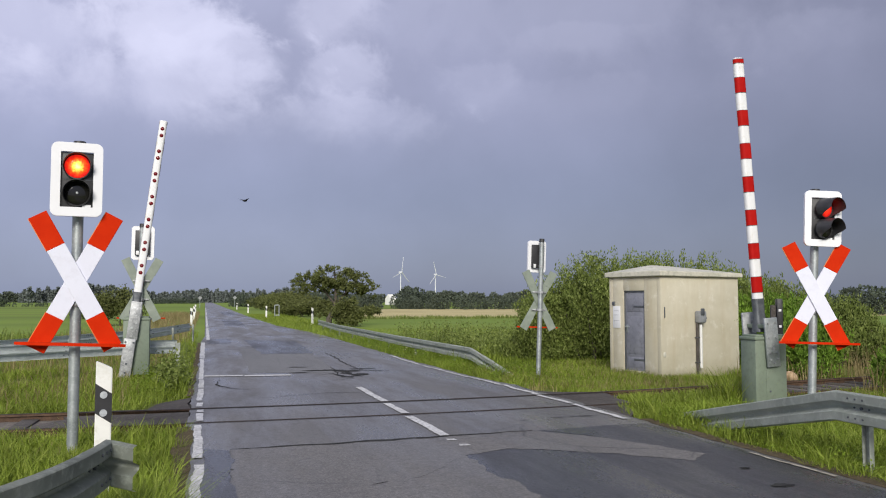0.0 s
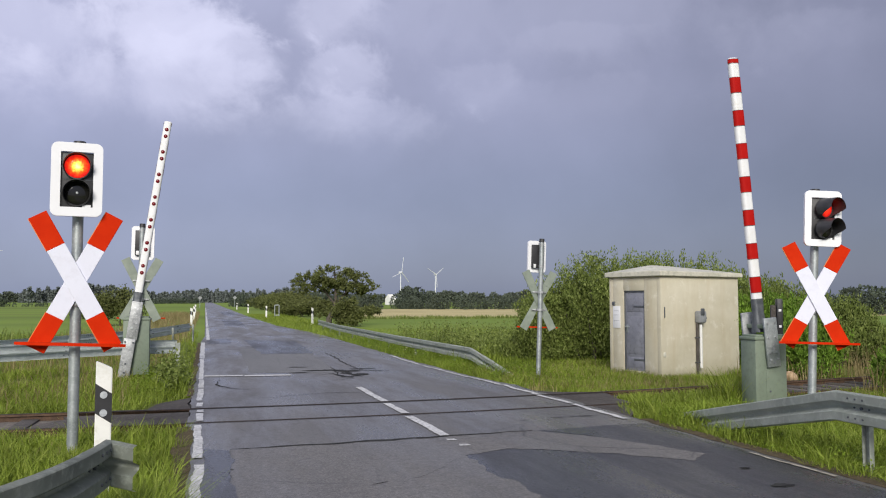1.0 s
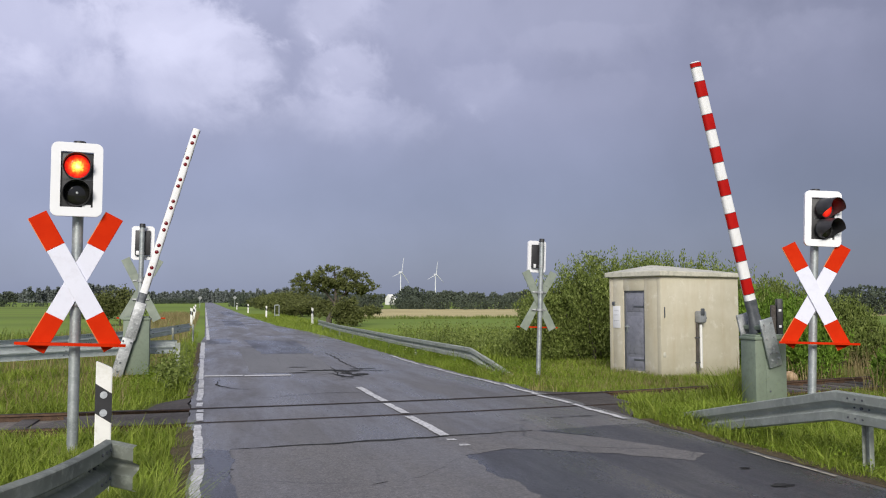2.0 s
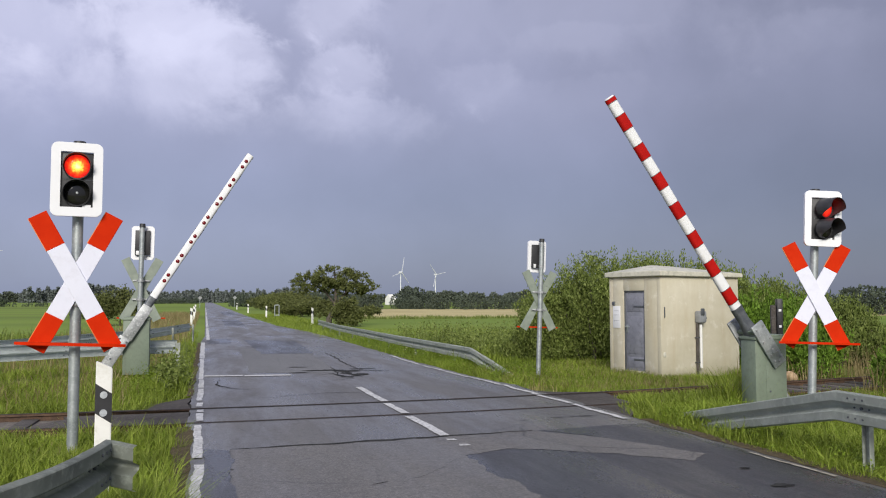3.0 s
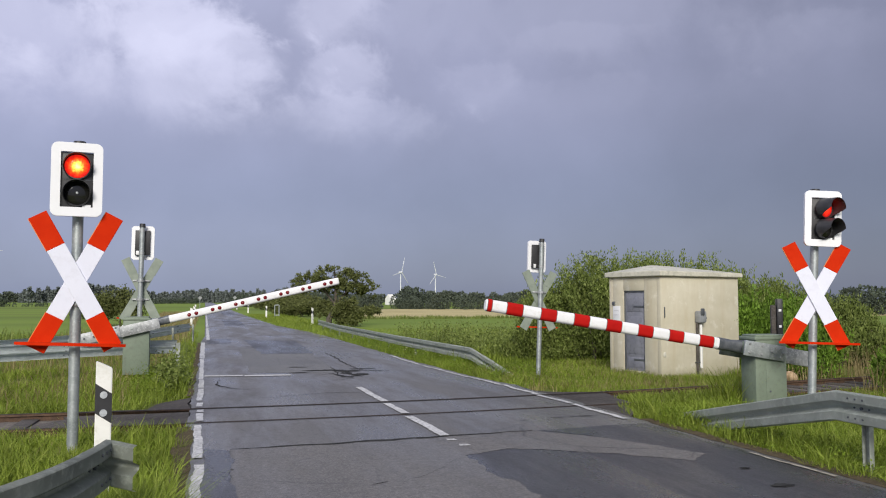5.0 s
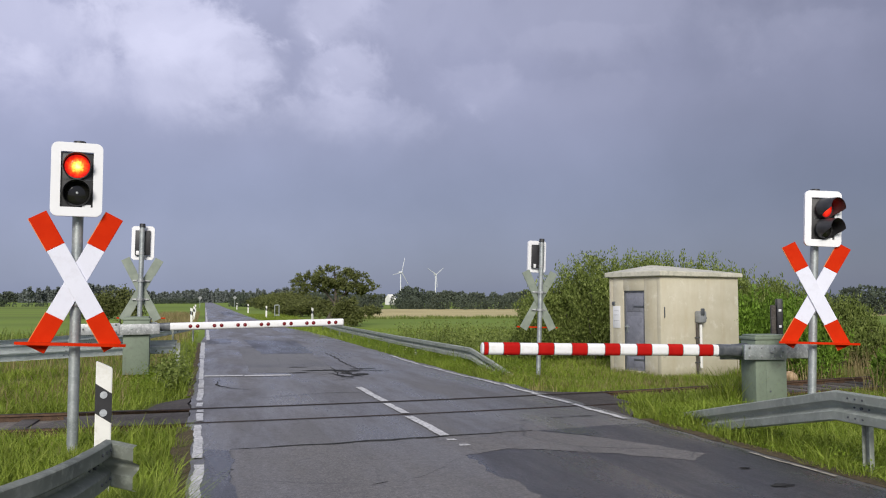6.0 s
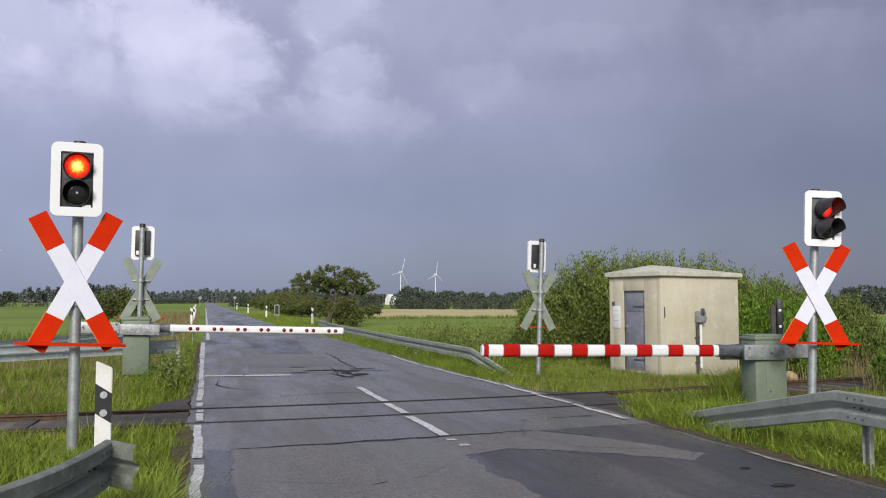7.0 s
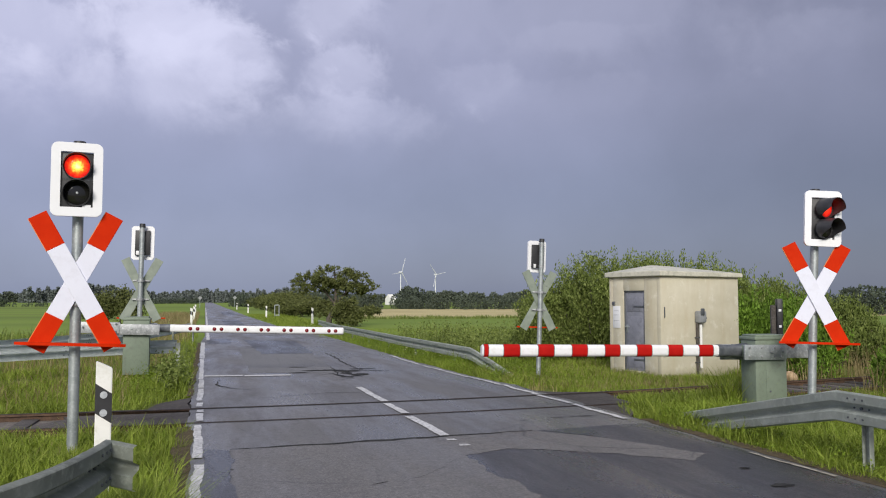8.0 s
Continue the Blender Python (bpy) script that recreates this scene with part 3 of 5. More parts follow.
k = 0
for y0, y1 in ((5.6, 7.35), (7.42, 8.9), (9.3, 11.7), (12.1, 12.9), (13.0, 13.3), (13.7, 14.2), (14.5, 16.4), (16.6, 18.2), (18.3, 24.8), (25.0, 34), (36, 52), (53, 90), (92, 180)):
    k += 1
    line("edge_line", -0.05 if y0 < 36 else 0.15, y0, y1, 0.10 if y0 < 20 else 0.14, "worn white edge line broken by cracks", amount=0.036 if y0 < 12 else 0.022, seed=k)
for x0, y0, y1 in ((5.80, 10.6, 12.4), (5.78, 12.5, 13.65), (5.76, 13.75, 15.5), (5.72, 15.55, 16.9), (5.62, 17.0, 18.8), (5.52, 18.9, 20.6), (5.45, 20.9, 24.5), (5.86, 6.6, 7.9)):
    k += 1
    line("edge_line", x0, y0, y1, 0.105 if 8 < y0 < 16 else 0.085 if y0 > 8 else 0.05, "worn white edge line with gaps", amount=0.055, seed=k, dx=-0.09 if 15 < y0 < 20 else -0.02, mat=MARK if y0 > 8 else FADED)
for y0, y1 in ((9.95, 11.75), (12.05, 13.25), (13.55, 15.9)):
    k += 1
    line("centre_line", 2.91, y0, y1, 0.13, "white centre line over the crossing", amount=0.02, seed=k, dx=-0.02)
for x, y in ((2.92, 9.65), (2.95, 9.25)):
    sheet("centre_line", wobble([(x - 0.07, y - 0.05), (x + 0.07, y - 0.05), (x + 0.05, y + 0.05), (x - 0.05, y + 0.06)], 0.03, 0.05, x), 0.011, MARK, label="scrap of worn white centre line", category="road marking")
for x0, x1, y in ((0.0, 0.86, 19.14), (0.88, 1.9, 18.96)):
    sheet("stop_line", wobble([(x0, y - 0.17), (x1, y - 0.24), (x1, y + 0.04), (x0, y + 0.14)], 0.03, 0.1, x0), 0.011, MARK, label="worn white stop line across one lane", category="road marking")


def rail_profile(bm, base):
    prof = [(-0.034, 0.0), (0.034, 0.0), (0.036, -0.03), (0.010, -0.045), (0.009, -0.12), (0.065, -0.145), (0.065, -0.155), (-0.065, -0.155), (-0.065, -0.145), (-0.009, -0.12),
            (-0.010, -0.045), (-0.036, -0.03)]
    ends = [[bm.verts.new((x, rail_y(base, x) + py, 0.001 + pz)) for py, pz in prof] for x in RAIL_STEPS]
    for a, b in zip(ends, ends[1:]):
        for i in range(len(prof)):
            j = (i + 1) % len(prof)
            bm.faces.new((a[i], a[j], b[j], b[i]))
    bm.faces.new(ends[0])
    bm.faces.new(ends[-1][::-1])


track = thing("railway_track", "rusty single railway track crossing the road", "railway track", kind="structure")
for base in (RAIL_FAR, RAIL_NEAR):
    bm = bmesh.new()
    rail_profile(bm, base)
    rail = part("rail", bm, RUST, track)
    bm = bmesh.new()
    a = [[bm.verts.new((x, rail_y(base, x) + s * 0.030, 0.0068)) for s in (-1, 1)] for x in RAIL_STEPS]
    for q, r in zip(a, a[1:]):
        bm.faces.new((q[0], r[0], r[1], q[1]))
    part("rail_head", bm, RAILTOP, rail)
bm = bmesh.new()
box(bm, (-0.12, -1.25, -0.16), (0.12, 1.25, -0.075), 0.012)
sleeper_mesh = mesh_from("sleeper", bm, WOOD)
for i in range(-46, 80):
    x = i * 0.62
    if -2.0 < x < 7.3:
        continue
    s = part("sleeper", sleeper_mesh, WOOD, track)
    s.matrix_basis = pose(x, rail_y((RAIL_FAR + RAIL_NEAR) / 2, x), 0, 0, 0, rail_turn(x))
for x0, x1 in ((-45, -2.0), (7.3, 60)):
    run = [x for x in RAIL_STEPS if x0 < x < x1]
    run = [x0] + [x for x in run if x != x0] + ([x1] if x1 not in run else [])
    sheet("ballast", [(x, rail_y(RAIL_NEAR, x) - 0.6) for x in run] + [(x, rail_y(RAIL_FAR, x) + 0.6) for x in run[::-1]], -0.105, BALLAST, label="brown ballast under the track", category="ballast")
# flangeway grooves beside the rails in the road
for base in (RAIL_FAR, RAIL_NEAR):
    run = [-1.9 + 0.65 * i for i in range(15)]
    wide = 0.050 if base == RAIL_FAR else 0.022
    sheet("flange_groove", wobble([(x, rail_y(base, x) - 0.06 - wide) for x in run] + [(x, rail_y(base, x) - 0.06) for x in run[::-1]], 0.012, 0.1, base), 0.005, TAR, label="dark groove beside the rail in the road", category="groove")
# sloped guard plate at the end of the crossing
bm = bmesh.new()
a = [bm.verts.new(p) for p in ((-1.75, 12.05, -0.01), (-1.75, 13.1, -0.01), (-2.45, 13.0, -0.11), (-2.3, 12.0, -0.11))]
b = [bm.verts.new((v.co.x, v.co.y, -0.16)) for v in a]
bm.faces.new(a)
bm.faces.new(b[::-1])
for i in range(4):
    bm.faces.new((a[i], b[i], b[(i + 1) % 4], a[(i + 1) % 4]))
new_ob = part("crossing_ramp", bm, WOOD)
tagged(new_ob, "sloping dark timber ramp between the rails", "ramp", kind="structure")

# ---- light signals with crossbucks ----


def crossbuck_blade(owner, lean, y, s, ends, middle, name, bar_w=0.205, length=1.71, cz=1.905, cx=0.0):
    """One blade of the cross: a middle plate with a red plate at each end."""
    turn = Matrix.Translation((cx, 0, cz * s)) @ Matrix.Rotation(radians(lean), 4, "Y")
    half, cut, w = length / 2 * s, (length / 2 - 0.413) * s, bar_w / 2 * s
    bm = bmesh.new()
    box(bm, (-w, y, -cut), (w, y + 0.02, cut), 0.002, turn, 1)
    blade = part(name, bm, middle, owner)
    for sign in (1, -1):
        bm = bmesh.new()
        lo, hi = sorted((sign * cut, sign * half))
        box(bm, (-w, y - 0.001, lo + 0.001), (w, y + 0.021, hi), 0.002, turn, 1)
        part("red_end", bm, ends, blade, "orange-red reflective end")
        # added strip: on red ends it imitates the lens's colour fringe
        bm = bmesh.new()
        box(bm, (-w - 0.008, y + 0.004, lo), (-w, y + 0.024, hi), 0.001, turn, 1)
        part("edge_strip", bm, FRINGE if ends is RED else ends, blade)
    return blade


def light_signal(m, label, s=1.0, cross_turn=0.0, board_turn=0.0, back=False, bar_tilt=0.0, base=-0.14, lens=None, lamp_turn=0.0, visor=0.10, board_dx=0.0, bar_dx=0.0):
    """A level crossing signal that faces -y: post, signal board with two lamps, crossbuck and red warning bar. Its back is bare metal."""
    t = thing("level_crossing_signal", label, "crossing signal", m, "level crossing signals")
    bm = bmesh.new()
    tube(bm, (0, 0, base), (0, 0, 3.46 * s), 0.060 * s, n=24)
    part("post", bm, GALV, t, "blotchy galvanised steel post")
    bm = bmesh.new()
    tube(bm, (0, 0, 3.44 * s), (0, 0, 3.53 * s), 0.074 * s, 0.066 * s, 20)
    part("post_cap", bm, BLACK, t)
    for z in (3.36, 2.80):
        bm = bmesh.new()
        tube(bm, (0, 0, (z - 0.03) * s), (0, 0, (z + 0.03) * s), 0.067 * s, n=20)
        part("clamp", bm, ZINC, t)
    # signal board; the lamps may be aimed aside of it
    push = 0.05 if lamp_turn else 0.0     # lamps aimed aside stand proud of the frame
    aim = Matrix.Translation((0.0004 * lamp_turn, -0.16 * s - push, 0)) @ Matrix.Rotation(radians(lamp_turn), 4, "Z") @ Matrix.Translation((0, 0.16 * s, 0))
    head = Matrix.Translation((board_dx, 0, 0)) @ Matrix.Rotation(radians(board_turn), 4, "Z")
    cz = 3.062 * s
    bm = bmesh.new()
    extrude_outline(bm, round_rect(0, cz, 0.540 * s, 0.838 * s, 0.075 * s), -0.212 * s, -0.160 * s, (round_rect(0, cz, 0.340 * s, 0.630 * s, 0.004),))
    board = part("signal_board", bm, WHITE, t, "white rounded frame", head)
    bm = bmesh.new()
    box(bm, (-0.176 * s, -0.180 * s, cz - 0.311 * s), (0.176 * s, -0.085 * s, cz + 0.311 * s), 0.01)
    part("lamp_housing", bm, BLACK, board)
    bm = bmesh.new()
    box(bm, (-0.17 * s, -0.180 * s, cz - 0.006 * s), (0.17 * s, -0.176 * s, cz + 0.006 * s))
    part("seam", bm, STEELD, board)
    bm = bmesh.new()
    box(bm, (0.06 * s, -0.188 * s, cz - 0.312 * s), (0.15 * s, -0.178 * s, cz - 0.285 * s), 0.002)
    part("maker_plate", bm, PAPER, board)
    if back:
        bm = bmesh.new()
        box(bm, (0.075 * s, -0.084 * s, cz - 0.30 * s), (0.145 * s, -0.076 * s, cz - 0.20 * s), 0.002)
        part("number_tag", bm, PAPER, board, "small white tag on the back")
    for dz, glass in ((0.153, LENSOFF if back else lens or LIT), (-0.153, LENSOFF)):
        z = cz + dz * s
        bm = bmesh.new()
        g = bmesh.ops.create_uvsphere(bm, u_segments=24, v_segments=12, radius=0.136 * s)
        bmesh.ops.transform(bm, matrix=Matrix.Diagonal((1, 0.22, 1, 1)), verts=g["verts"])
        part("lens", bm, glass, board, "glowing red lens" if glass is not LENSOFF else "dark unlit lens", aim @ Matrix.Translation((0, -0.176 * s, z)))
        bm = bmesh.new()
        tube(bm, (0, -0.150 * s, z), (0, -0.172 * s, z), 0.146 * s, n=24)
        part("bezel", bm, BLACK, board, m=aim)
        # visor: a sleeve longer above than below
        bm = bmesh.new()
        n = 28
        rows = []
        for r in (0.143 * s, 0.149 * s):
            ring = []
            for i in range(n):
                a = 2 * math.pi * i / n
                long = 0.045 + visor * min(1.0, max(0.0, (math.sin(a) + 0.75) / 0.7))
                ring.append((bm.verts.new((r * math.cos(a), -0.17 * s, z + r * math.sin(a))),
                             bm.verts.new((r * math.cos(a), (-0.17 - long) * s, z + r * math.sin(a) - 0.03 * long * s))))
            rows.append(ring)
        for i in range(n):
            j = (i + 1) % n
            for ring in rows:
                bm.faces.new((ring[i][0], ring[j][0], ring[j][1], ring[i][1]))
            bm.faces.new((rows[0][i][1], rows[0][j][1], rows[1][j][1], rows[1][i][1]))
        part("visor", bm, BLACK, board, m=aim)
        if glass is LENSOFF and not back:
            # highlight on the dark glass, made as a small pale ball
            bm = bmesh.new()
            ball(bm, (0, 0, 0), 0.015 * s, (1, 0.5, 1), 12)
            part("glint", bm, REFLECT, board, "pale ball for the glint on the unlit glass", aim @ Matrix.Translation((0.004, -0.208 * s, z)))
    # crossbuck
    turn = Matrix.Rotation(radians(cross_turn), 4, "Z")
    for lean_blade, y in ((27.6, -0.118 * s), (-28.6, -0.142 * s)):
        blade = crossbuck_blade(t, lean_blade, y, s, SIGNBACK if back else RED, SIGNBACK if back else SHEET, "cross_blade")
        blade.matrix_basis = turn
    for z in (1.66, 2.12):
        bm = bmesh.new()
        box(bm, (-0.20 * s, -0.096 * s, (z - 0.02) * s), (0.20 * s, -0.075 * s, (z + 0.02) * s), 0.004)
        tube(bm, (0, 0, (z - 0.03) * s), (0, 0, (z + 0.03) * s), 0.088 * s, n=18)
        part("bracket", bm, ZINC, t, m=turn)
    bm = bmesh.new()
    pts = [(-0.585, 0.0), (-0.50, -0.05), (0.48, -0.05), (0.56, 0.0), (0.48, 0.05), (-0.50, 0.05)]
    lo = [bm.verts.new((x * s, -0.19 * s + y * s, 1.185 * s)) for x, y in pts]
    hi = [bm.verts.new((x * s, -0.19 * s + y * s, 1.217 * s)) for x, y in pts]
    bm.faces.new(lo[::-1])
    bm.faces.new(hi)
    for i in range(6):
        bm.faces.new((lo[i], lo[(i + 1) % 6], hi[(i + 1) % 6], hi[i]))
    part("warning_bar", bm, RED, t, "flat red bar under the cross", turn @ Matrix.Translation((bar_dx, 0, 1.2 * s)) @ Matrix.Rotation(radians(bar_tilt), 4, "Y") @ Matrix.Translation((0, 0, -1.2 * s)))
    return t


light_signal(pose(-1.42, 10.21, 0, 0, -0.1, 0), "red-lit crossing signal over a red and white cross", 1.0, 4, 7, bar_tilt=2.6, bar_dx=-0.012, board_dx=-0.018)
light_signal(pose(8.60, 10.20, -0.115, 0, 3.0, 0), "red-lit hooded crossing signal with cross beside the barrier", 0.985, -24, -19, bar_tilt=-1.6, lens=LITRED, lamp_turn=25, visor=0.215, board_dx=0.05, bar_dx=0.05)
light_signal(pose(-1.60, 22.1, 0, 0, -0.6, 176), "back of a crossing signal behind the barrier cabinet", 1.03, 0, 0, back=True)
light_signal(pose(7.42, 17.7, 0, 0, -2.0, 168), "leaning crossing signal seen from its grey-green back", 0.885, 10, 20, back=True, board_dx=0.03)

# ---- half barriers ----
arms = []


def barrier(m, label, length, pivot=0.915, cab_x=0.0):
    """A half barrier: the arm reaches to -x and its striped front faces -y. The arm turns about the pivot at 0.915 m."""
    t = thing("half_barrier", label, "barrier", m, "half barriers")
    bm = bmesh.new()
    box(bm, (-0.26, -0.22, -0.14), (0.30, 0.14, 1.10), 0.012)
    cab = part("cabinet", bm, GREEN, t, "grey-green steel drive cabinet", Matrix.Translation((cab_x, 0, 0)))
    bm = bmesh.new()
    box(bm, (-0.28, -0.24, 1.085), (0.32, 0.16, 1.135), 0.012)
    box(bm, (-0.245, -0.21, 1.13), (0.285, 0.13, 1.165), 0.014)
    part("lid", bm, GREEN, cab)
    bm = bmesh.new()
    box(bm, (-0.075, -0.226, 0.02), (0.29, -0.22, 0.76), 0.003)
    part("service_door", bm, GREEN, cab)
    bm = bmesh.new()
    tube(bm, (-0.01, -0.235, 0.30), (-0.01, -0.22, 0.30), 0.014, n=10)
    part("lock", bm, STEELD, cab)
    bm = bmesh.new()
    tube(bm, (-cab_x, -0.30, pivot), (-cab_x, 0.26, pivot), 0.032, n=18)
    part("axle", bm, GALV, cab)
    # the arm turns as one piece; its space starts at the pivot
    bm = bmesh.new()
    outline = round_rect(0, 0, 0.12, 0.175, 0.052, 5)
    a = [bm.verts.new((-0.80, y, z)) for y, z in outline]
    b = [bm.verts.new((-length + 0.02, y * 0.97, z * 0.97)) for y, z in outline]
    c = [bm.verts.new((-length, y * 0.7, z * 0.8)) for y, z in outline]
    k = len(outline)
    for i in range(k):
        j = (i + 1) % k
        bm.faces.new((a[i], a[j], b[j], b[i]))
        bm.faces.new((b[i], b[j], c[j], c[i]))
    bm.faces.new(a[::-1])
    bm.faces.new(c)
    arm = part("arm", bm, ARMWHITE, t, "long white hollow boom")
    spots = [(0.915 + 0.527 * i, 1.155 + 0.527 * i) for i in range(7)] + [(length - 0.085, length - 0.025)]
    # reflective sheet wrapped round the front half of the boom
    wrap = sorted([q for q in outline if q[0] < 0.01], key=lambda q: q[1])
    for x0, x1 in spots:
        for name, lo, hi, over, mat in (("red_stripe", x0, x1, 1.03, DEEPRED), ("stripe_edge", x0 - 0.008, x0, 1.035, STEELD), ("stripe_edge", x1, x1 + 0.008, 1.035, STEELD)):
            bm = bmesh.new()
            ends = [[bm.verts.new((-x, y * k, z * k)) for y, z in wrap] for x in (lo, hi) for k in (0.98, over)]
            for i in range(len(wrap) - 1):
                for a, b in ((0, 1), (1, 3), (3, 2), (2, 0)):
                    bm.faces.new((ends[a][i], ends[a][i + 1], ends[b][i + 1], ends[b][i]))
            for i in (0, len(wrap) - 1):
                bm.faces.new((ends[0][i], ends[1][i], ends[3][i], ends[2][i]))
            part(name, bm, mat, arm, "red reflective stripe" if mat is DEEPRED else "")
    step = 0.5335
    for i in range(7):
        for x in (1.26 + step * i, 1.42 + step * i):
            if x > length - 0.1:
                continue
            bm = bmesh.new()
            tube(bm, (-x, 0.050, 0), (-x, 0.062, 0), 0.044, n=16)
            ball(bm, (-x, 0.060, 0), 0.038, (1, 0.5, 1), 12)
            part("reflector", bm, DOT, arm, "round red reflector")
    bm = bmesh.new()
    a = [bm.verts.new((-0.815, y * 1.12, z * 1.1)) for y, z in outline]
    b = [bm.verts.new((-0.58, y * 1.0, z * 1.02)) for y, z in outline]
    c = [bm.verts.new((-0.30, y * 1.7, z * 1.35)) for y, z in outline]
    for i in range(k):
        j = (i + 1) % k
        bm.faces.new((a[i], a[j], b[j], b[i]))
        bm.faces.new((b[i], b[j], c[j], c[i]))
    bm.faces.new(a[::-1])
    bm.faces.new(c)
    part("clamp", bm, STEELD, arm, "dark steel boom socket")
    bm = bmesh.new()
    box(bm, (-0.42, -0.252, -0.09), (-0.36, 0.202, 0.09), 0.006)
    part("yoke", bm, GREEN, arm)
    bm = bmesh.new()
    box(bm, (-0.52, -0.285, -0.125), (0.23, -0.250, 0.105), 0.008)
    plate = part("side_plate", bm, GALV, arm, "bolted zinc side plate")
    for x, z in ((-0.44, 0.06), (-0.44, -0.07), (-0.22, 0.06), (-0.22, -0.07), (0.12, 0.06), (0.12, -0.07), (0.17, 0.0), (0.02, 0.06), (0.02, -0.07), (-0.05, 0.0)):
        bm = bmesh.new()
        tube(bm, (x, -0.302, z), (x, -0.284, z), 0.018, n=6)
        part("bolt", bm, ZINC, plate)
    bm = bmesh.new()
    box(bm, (-0.60, 0.20, -0.155), (0.26, 0.245, 0.085), 0.012)
    lever = part("counterweight_lever", bm, ZINC, arm, "blotchy zinc lever with counterweight")
    bm = bmesh.new()
    box(bm, (0.24, 0.18, -0.13), (1.12, 0.255, 0.12), 0.012)
    part("counterweight", bm, ZINC, arm)
    for x, z in ((0.32, 0.08), (0.32, -0.09), (0.80, 0.0), (1.0, 0.0)):
        bm = bmesh.new()
        tube(bm, (x, 0.254, z), (x, 0.272, z), 0.024, n=6)
        part("bolt", bm, STEELD, lever)
    arms.append(arm)
    return t


barrier(pose(8.385, 11.0, 0), "half barrier with red and white striped boom on a grey-green cabinet", 4.635, 0.907, -0.025)
barrier(pose(-1.575, 19.9, 0.155, 0, 0, 180), "half barrier seen from its white back with red reflectors", 4.82, 0.915, -0.115)

# ---- guardrails ----


def guardrail(label, path, posts, straight=False, post_base=-0.14, zinc=None, splice=1.2):
    """A W-beam along path (x, y, z of its top edge), open face towards the left of the way. posts: indices along it by metres."""
    t = thing("guardrail", label, "guardrail", group="guardrails")
    prof = [(0.030, 0.0), (0.074, -0.008), (0.082, -0.016), (0.082, -0.100), (0.074, -0.110), (0.004, -0.140), (0.0, -0.146), (0.0, -0.166), (0.004, -0.172),
            (0.074, -0.202), (0.082, -0.212), (0.082, -0.296), (0.074, -0.304), (0.030, -0.312)]
    pts = [Vector(p) for p in path]
    fine = []
    for i in range(len(pts) - 1):
        p0, p1, p2, p3 = pts[max(0, i - 1)], pts[i], pts[i + 1], pts[min(len(pts) - 1, i + 2)]
        n = max(2, int((p2 - p1).length / 0.3))
        for j in range(n):
            u = j / n
            fine.append(p1.lerp(p2, u) if straight else 0.5 * (2 * p1 + (p2 - p0) * u + (2 * p0 - 5 * p1 + 4 * p2 - p3) * u * u + (3 * p1 - p0 - 3 * p2 + p3) * u ** 3))
    fine.append(pts[-1])
    bm = bmesh.new()
    rows = []
    for i, p in enumerate(fine):
        d = fine[min(i + 1, len(fine) - 1)] - fine[max(i - 1, 0)]
        side = Vector((-d.y, d.x, 0)).normalized()
        rows.append([bm.verts.new(p + side * (o - 0.04) + Vector((0, 0, z))) for o, z in prof])
    for a, b in zip(rows, rows[1:]):
        for i in range(len(prof) - 1):
            bm.faces.new((a[i], a[i + 1], b[i + 1], b[i]))
    g = bmesh.ops.solidify(bm, geom=bm.faces[:], thickness=0.006)
    beam = part("beam", bm, zinc or RAILG, t, "weathered zinc W-shaped beam")
    far, run = [0.0], 0.0
    for a, b in zip(fine, fine[1:]):
        run += (b - a).length
        far.append(run)
    for s in posts:
        i = min(range(len(far)), key=lambda q: abs(far[q] - s))
        p = fine[i]
        d = fine[min(i + 1, len(fine) - 1)] - fine[max(i - 1, 0)]
        m = Matrix.Translation((p.x, p.y, 0)) @ Matrix.Rotation(math.atan2(d.y, d.x), 4, "Z")
        bm = bmesh.new()
        box(bm, (-0.05, -0.125, post_base), (0.05, -0.112, p.z - 0.06), 0.002)
        box(bm, (-0.05, -0.112, post_base), (-0.043, -0.07, p.z - 0.06), 0.001)
        box(bm, (0.043, -0.112, post_base), (0.05, -0.07, p.z - 0.06), 0.001)
        box(bm, (-0.04, -0.09, p.z - 0.22), (0.04, -0.045, p.z - 0.09), 0.003)
        post = part("post", bm, RAILG, t, m=m)
        for z in (-0.155,):
            bm = bmesh.new()
            tube(bm, (0, -0.05, p.z + z), (0, -0.022, p.z + z), 0.016, n=8)
            part("bolt", bm, STEELD, post)
    # splice bolts every four metres
    for s in np.arange(splice, run, 4.0):
        i = min(range(len(far)), key=lambda q: abs(far[q] - s))
        p = fine[i]
        d = fine[min(i + 1, len(fine) - 1)] - fine[max(i - 1, 0)]
        m = Matrix.Translation((p.x, p.y, p.z)) @ Matrix.Rotation(math.atan2(d.y, d.x), 4, "Z")
        for dx in (-0.10, 0.0, 0.10):
            for dz, oy in ((-0.06, 0.04), (-0.155, -0.040), (-0.25, 0.04)):
                bm = bmesh.new()
                tube(bm, (dx, oy - 0.02, dz), (dx, oy + 0.010, dz), 0.011, n=6)
                part("bolt", bm, STEELD, beam, m=m)
    return t


